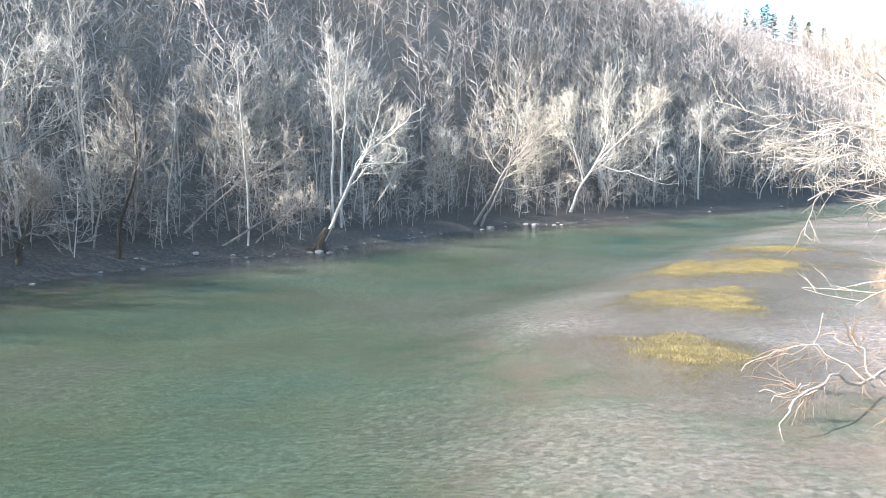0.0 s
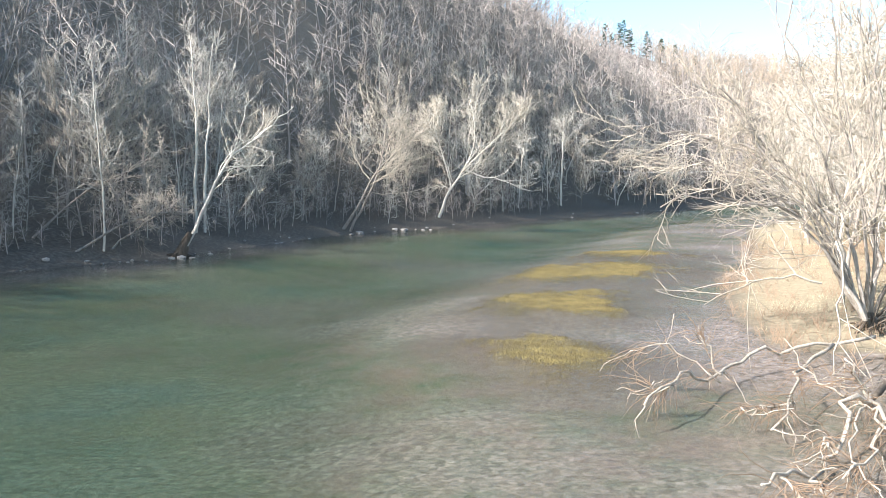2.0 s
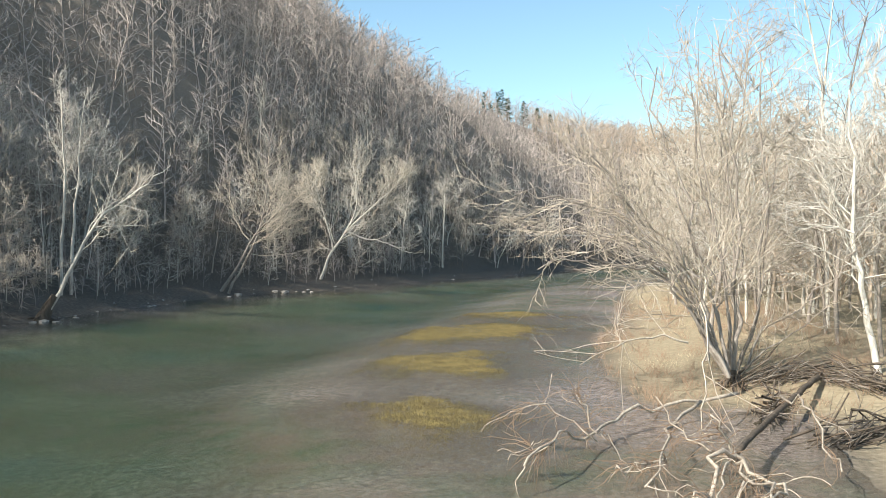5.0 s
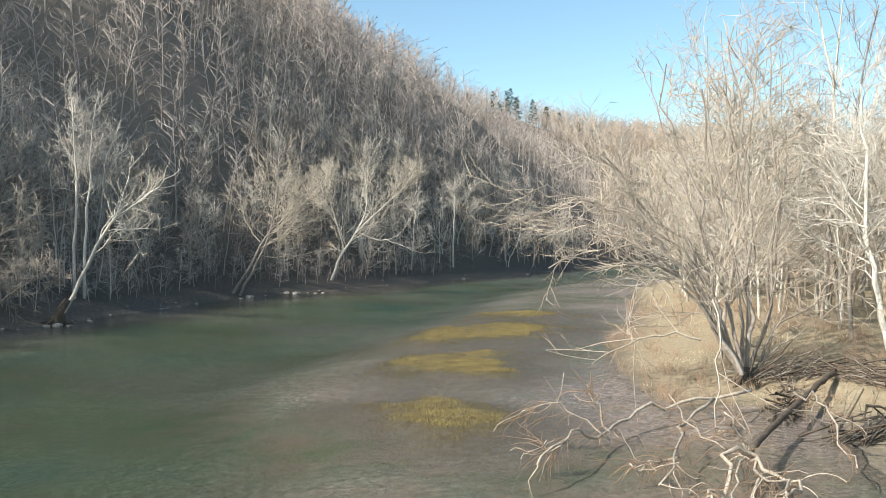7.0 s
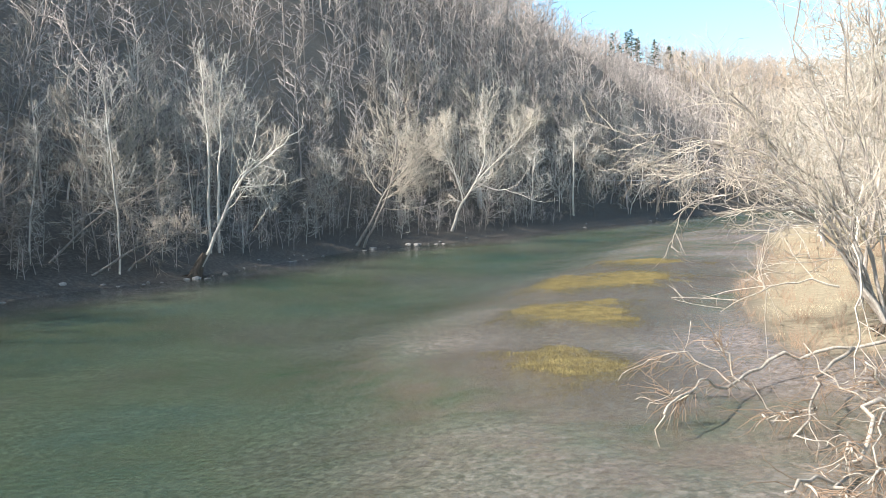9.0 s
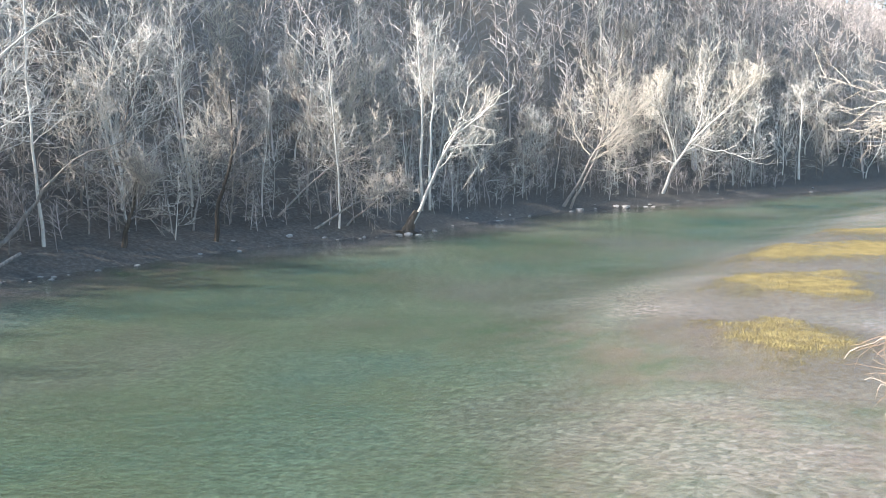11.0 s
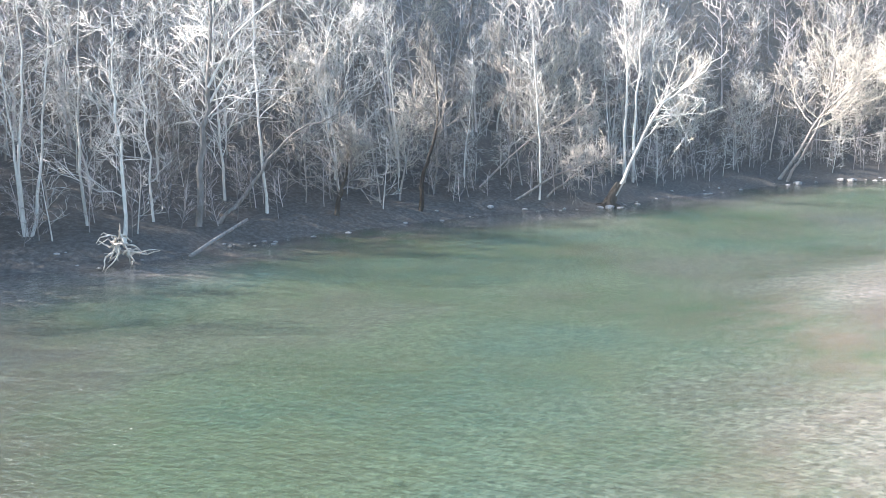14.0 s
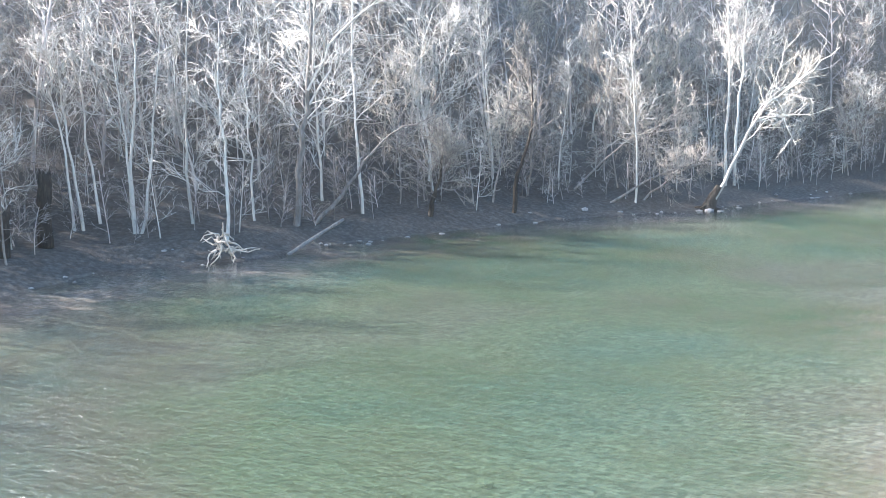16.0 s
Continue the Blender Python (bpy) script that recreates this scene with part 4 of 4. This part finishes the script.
for x, y in right_bank:
    stand(KINDS, x, y, bank_rng.uniform(1.2, 1.6) if bearing(x, y) > 31 else bank_rng.uniform(0.8, 1.1))


# ---- dead wood, stones and small things ----
def log_thing(name, label, line, r0, r1, mat, category="log"):
    line = bent(line, 4)
    base = line[0].copy()
    h = Heap()
    h.tube(line - base, np.linspace(r0, r1, len(line)), 9, hero_rng, cap=True)
    top = tagged(new(name), label, category)
    top.location = base
    part("trunk", h.mesh("trunk", mat), top)
    return top, h


log_thing("beached_log", "pale stripped log lying from bank into river", [(-31.0, 41.1, 0.0), (-30.9, 44.1, 0.85), (-31.0, 47.4, 1.6)], 0.14, 0.10, BARK_GREY)
for x, y, tall, r in ((-40.6, 31.7, 4.1, 0.42), (-39.7, 28.4, 2.4, 0.38)):
    z = level(x, y)
    stump, _ = log_thing("tree_stump", "dark broken standing trunk on the bank", [(x, y, z - 0.3), (x + 0.1, y, z + tall / 2), (x + 0.25, y + 0.1, z + tall)], r, r * 0.8, BARK_DARK, "stump")
    splinters = Heap()
    for k in range(7):
        a = k * 0.9
        splinters.spikes([(0.25 + 0.6 * r * math.cos(a), 0.1 + 0.6 * r * math.sin(a), tall + 0.25)], [(0.25 + 0.7 * r * math.cos(a), 0.1 + 0.7 * r * math.sin(a), tall + 0.5 + 0.3 * math.sin(k * 2.1))], 0.1)
    part("splinters", splinters.mesh("splinters", BARK_DARK), stump)
roots = tagged(new("root_tangle"), "pale washed-out roots at the foot of the bank", "roots")
roots.location = (-32.7, 37.4, 0.3)
for k in range(26):
    a, b = hero_rng.uniform(-0.6, 3.8), hero_rng.uniform(0.8, 2.6)
    way = (math.cos(a + 3.6), math.sin(a + 3.6), hero_rng.uniform(-0.25, 0.1))
    h = Heap()
    line = wander(hero_rng, (hero_rng.normal(0, 0.25), hero_rng.normal(0, 0.35), hero_rng.uniform(0.2, 1.5)), way, b, 6, 0.45, -0.1)
    h.tube(line, np.linspace(0.075, 0.018, 7), 5, hero_rng)
    part("root", h.mesh("root", BARK_BUFF), roots)


def stone_mesh(seed):
    r = np.random.default_rng(seed)
    bm = bmesh.new()
    bmesh.ops.create_icosphere(bm, subdivisions=1, radius=1)
    for v in bm.verts:
        v.co = v.co * r.uniform(0.75, 1.2)
        v.co.z *= 0.55
    me = bpy.data.meshes.new("stone")
    bm.to_mesh(me)
    bm.free()
    me.materials.append(STONE)
    return me


STONES = [stone_mesh(k) for k in range(5)]


def stone(x, y, size):
    ob = new("stone", STONES[int(hero_rng.integers(5))])
    ob.location = (x, y, max(level(x, y), -0.06) + size * 0.15)
    ob.rotation_euler = (0, 0, hero_rng.uniform(0, 6))
    ob.scale = (size, size * hero_rng.uniform(0.6, 1), size * hero_rng.uniform(0.6, 1))
    tagged(ob, "pale rounded stone at the river's edge", "stone", "shore stones")


for i in range(70):
    s = hero_rng.uniform(3, 14.6)
    p, d = along(LEFT, s / (len(LEFT) - 1))
    off = hero_rng.normal(0.3, 0.7)
    stone(p[0] - d[1] * off, p[1] + d[0] * off, hero_rng.uniform(0.06, 0.2) * (0.7 + s / 10))
for x, y, s in ((-11.6, 77.9, 0.5), (-10.6, 77.6, 0.4), (-12.4, 77.4, 0.35), (13.5, 121.5, 0.8), (12, 120.6, 0.6), (-21, 70.6, 0.45), (6.5, 114.5, 0.7)):
    stone(x, y, s)
for x, y, s in ((-8.2, 18.5, 0.2), (-7.0, 17.3, 0.12)):
    ob = new("river_stone", STONES[1])
    ob.location, ob.scale = (x, y, level(x, y) + 0.1), (s * 1.4, s, s)
    tagged(ob, "pale stone lying under the clear water", "stone", "river stones")

post = tagged(new("post"), "pale grey concrete post on the far bank", "post")
post.location = (30.2, 160.5, level(30.2, 160.5) - 0.2)
h = Heap()
h.tube([(0, 0, 0), (0, 0, 1.9), (0, 0, 3.8)], (0.5, 0.48, 0.48), 12, None, cap=True)
part("shaft", h.mesh("shaft", CONCRETE), post)
h = Heap()
h.tube([(0, 0, 3.8), (0, 0, 3.95), (0, 0, 4.1)], (0.6, 0.6, 0.52), 12, None, cap=True)
part("cap", h.mesh("cap", CONCRETE), post)
h = Heap()
a, b = np.array((20.0, 223, 16.0)), np.array((128.0, 190, 13.0))
h.tube([a + (b - a) * s - np.array((0, 0, 16 * s * (1 - s))) for s in np.linspace(0, 1, 25)], [0.05] * 25, 5)
tagged(new("cable", h.mesh("cable", WIRE)), "thin grey cable slung across the river", "cable")


# ---- pines on the skyline ----
def pine(x, y, tall, seed):
    r = np.random.default_rng(seed)
    top = tagged(new("pine_tree"), "dark green pine standing above the bare ridge woods", "pine tree", "ridge pines")
    top.location = (x, y, level(x, y))
    t, c = Heap(), Heap()
    t.tube([(0, 0, -0.3), (0.1, 0, tall * 0.5), (0, 0.1, tall)], (0.28, 0.18, 0.04), 6)
    ts, te = [], []
    for i in range(46):
        s = 0.25 + 0.75 * i / 46
        a, reach = r.uniform(0, 6.3), tall * 0.24 * (1.12 - s) * r.uniform(0.6, 1.2) + 0.3
        q = np.array([0, 0, tall * s])
        e = q + np.array([math.cos(a), math.sin(a), r.uniform(-0.1, 0.25)]) * reach
        for _ in range(22):
            p = q + (e - q) * r.uniform(0.2, 1.0)
            ts.append(p)
            te.append(p + unit(r.normal(0, 1, 3) + (e - q) * 0.3) * r.uniform(0.4, 0.9))
    c.spikes(ts, te, 0.13)
    part("trunk", t.mesh("trunk", BARK_DARK), top)
    part("crown", c.mesh("crown", NEEDLES), top)


for k, (b, d, tall) in enumerate(((19.7, 452, 20), (20.6, 455, 22), (21.3, 460, 19), (22.4, 470, 18), (20.9, 470, 20), (20.1, 448, 17), (23.3, 480, 15), (24.2, 490, 14), (17.9, 430, 17), (25.5, 505, 12), (8.4, 330, 15))):
    pine(d * math.sin(radians(b)), d * math.cos(radians(b)), tall, k)


# ---- weed beds, dry grass ----
def tufts(name, label, mat, places, blades, tall, spread, width, seed):
    r = np.random.default_rng(seed)
    n = len(places)
    z = height(places[:, 0], places[:, 1])[0]
    base = np.repeat(np.column_stack([places, z]), blades, 0)
    base[:, :2] += r.normal(0, spread, (n * blades, 2))
    way = r.normal(0, 0.5, (n * blades, 3))
    way[:, 2] = 1
    tip = base + way * (tall * r.uniform(0.5, 1.2, n * blades))[:, None]
    h = Heap()
    h.spikes(base, tip, width)
    return tagged(new(name, h.mesh(name, mat)), label, "grass", kind="stuff")


grass_rng = np.random.default_rng(3)
weeds = scatter(grass_rng, 8500, (4, 42, 27, 90), lambda x, y: isle_mask(x, y) > -0.3 and 1.1 * isle_mask(x, y) + 0.55 * lumps(x * 1.6, y * 1.6) + 0.5 * lumps(y * 5.1, x * 5.1) > grass_rng.uniform(-0.1, 0.6), 0.1)
tufts("water_weed", "yellow water weed standing on a gravel shoal", WEED, weeds, 7, 0.10, 0.2, 0.02, 1)
dry = scatter(grass_rng, 1500, (17, 75, 24, 110), lambda x, y: 1.0 < gaps(x, y)[1] < 40 and grass_rng.uniform() < 0.08 + 0.92 * (lumps(x * 1.7, y * 1.7) > 0.22), 0.3)
tufts("dry_grass", "dry straw-coloured grass on the sandy flat", STRAW, dry, 9, 0.24, 0.22, 0.012, 2)
brush = scatter(grass_rng, 420, (18, 60, 26, 95), lambda x, y: -0.6 < gaps(x, y)[1] < 16 and grass_rng.uniform() < 0.3 + 0.7 * (lumps(x, y) > 0.1), 0.5)
tufts("low_brush", "low bare russet brush along the sandy shore", TWIG_RUSSET, brush, 14, 1.0, 0.3, 0.011, 4)
SHRUBS = [far_template(grass_rng, h, 13, 7, 0.011, 0.028, 0.42) for h in (2.6, 3.2, 3.8, 4.6)]
under = scatter(grass_rng, 420, (-62, 60, 18, 175), lambda x, y: 2.5 < gaps(x, y)[0] < 24 and -60 < bearing(x, y) < 18, 1.3)
woods("bank_brush", "leafless pale brush under the bank trees", grass_rng, under, SHRUBS, FAR_WOOD)
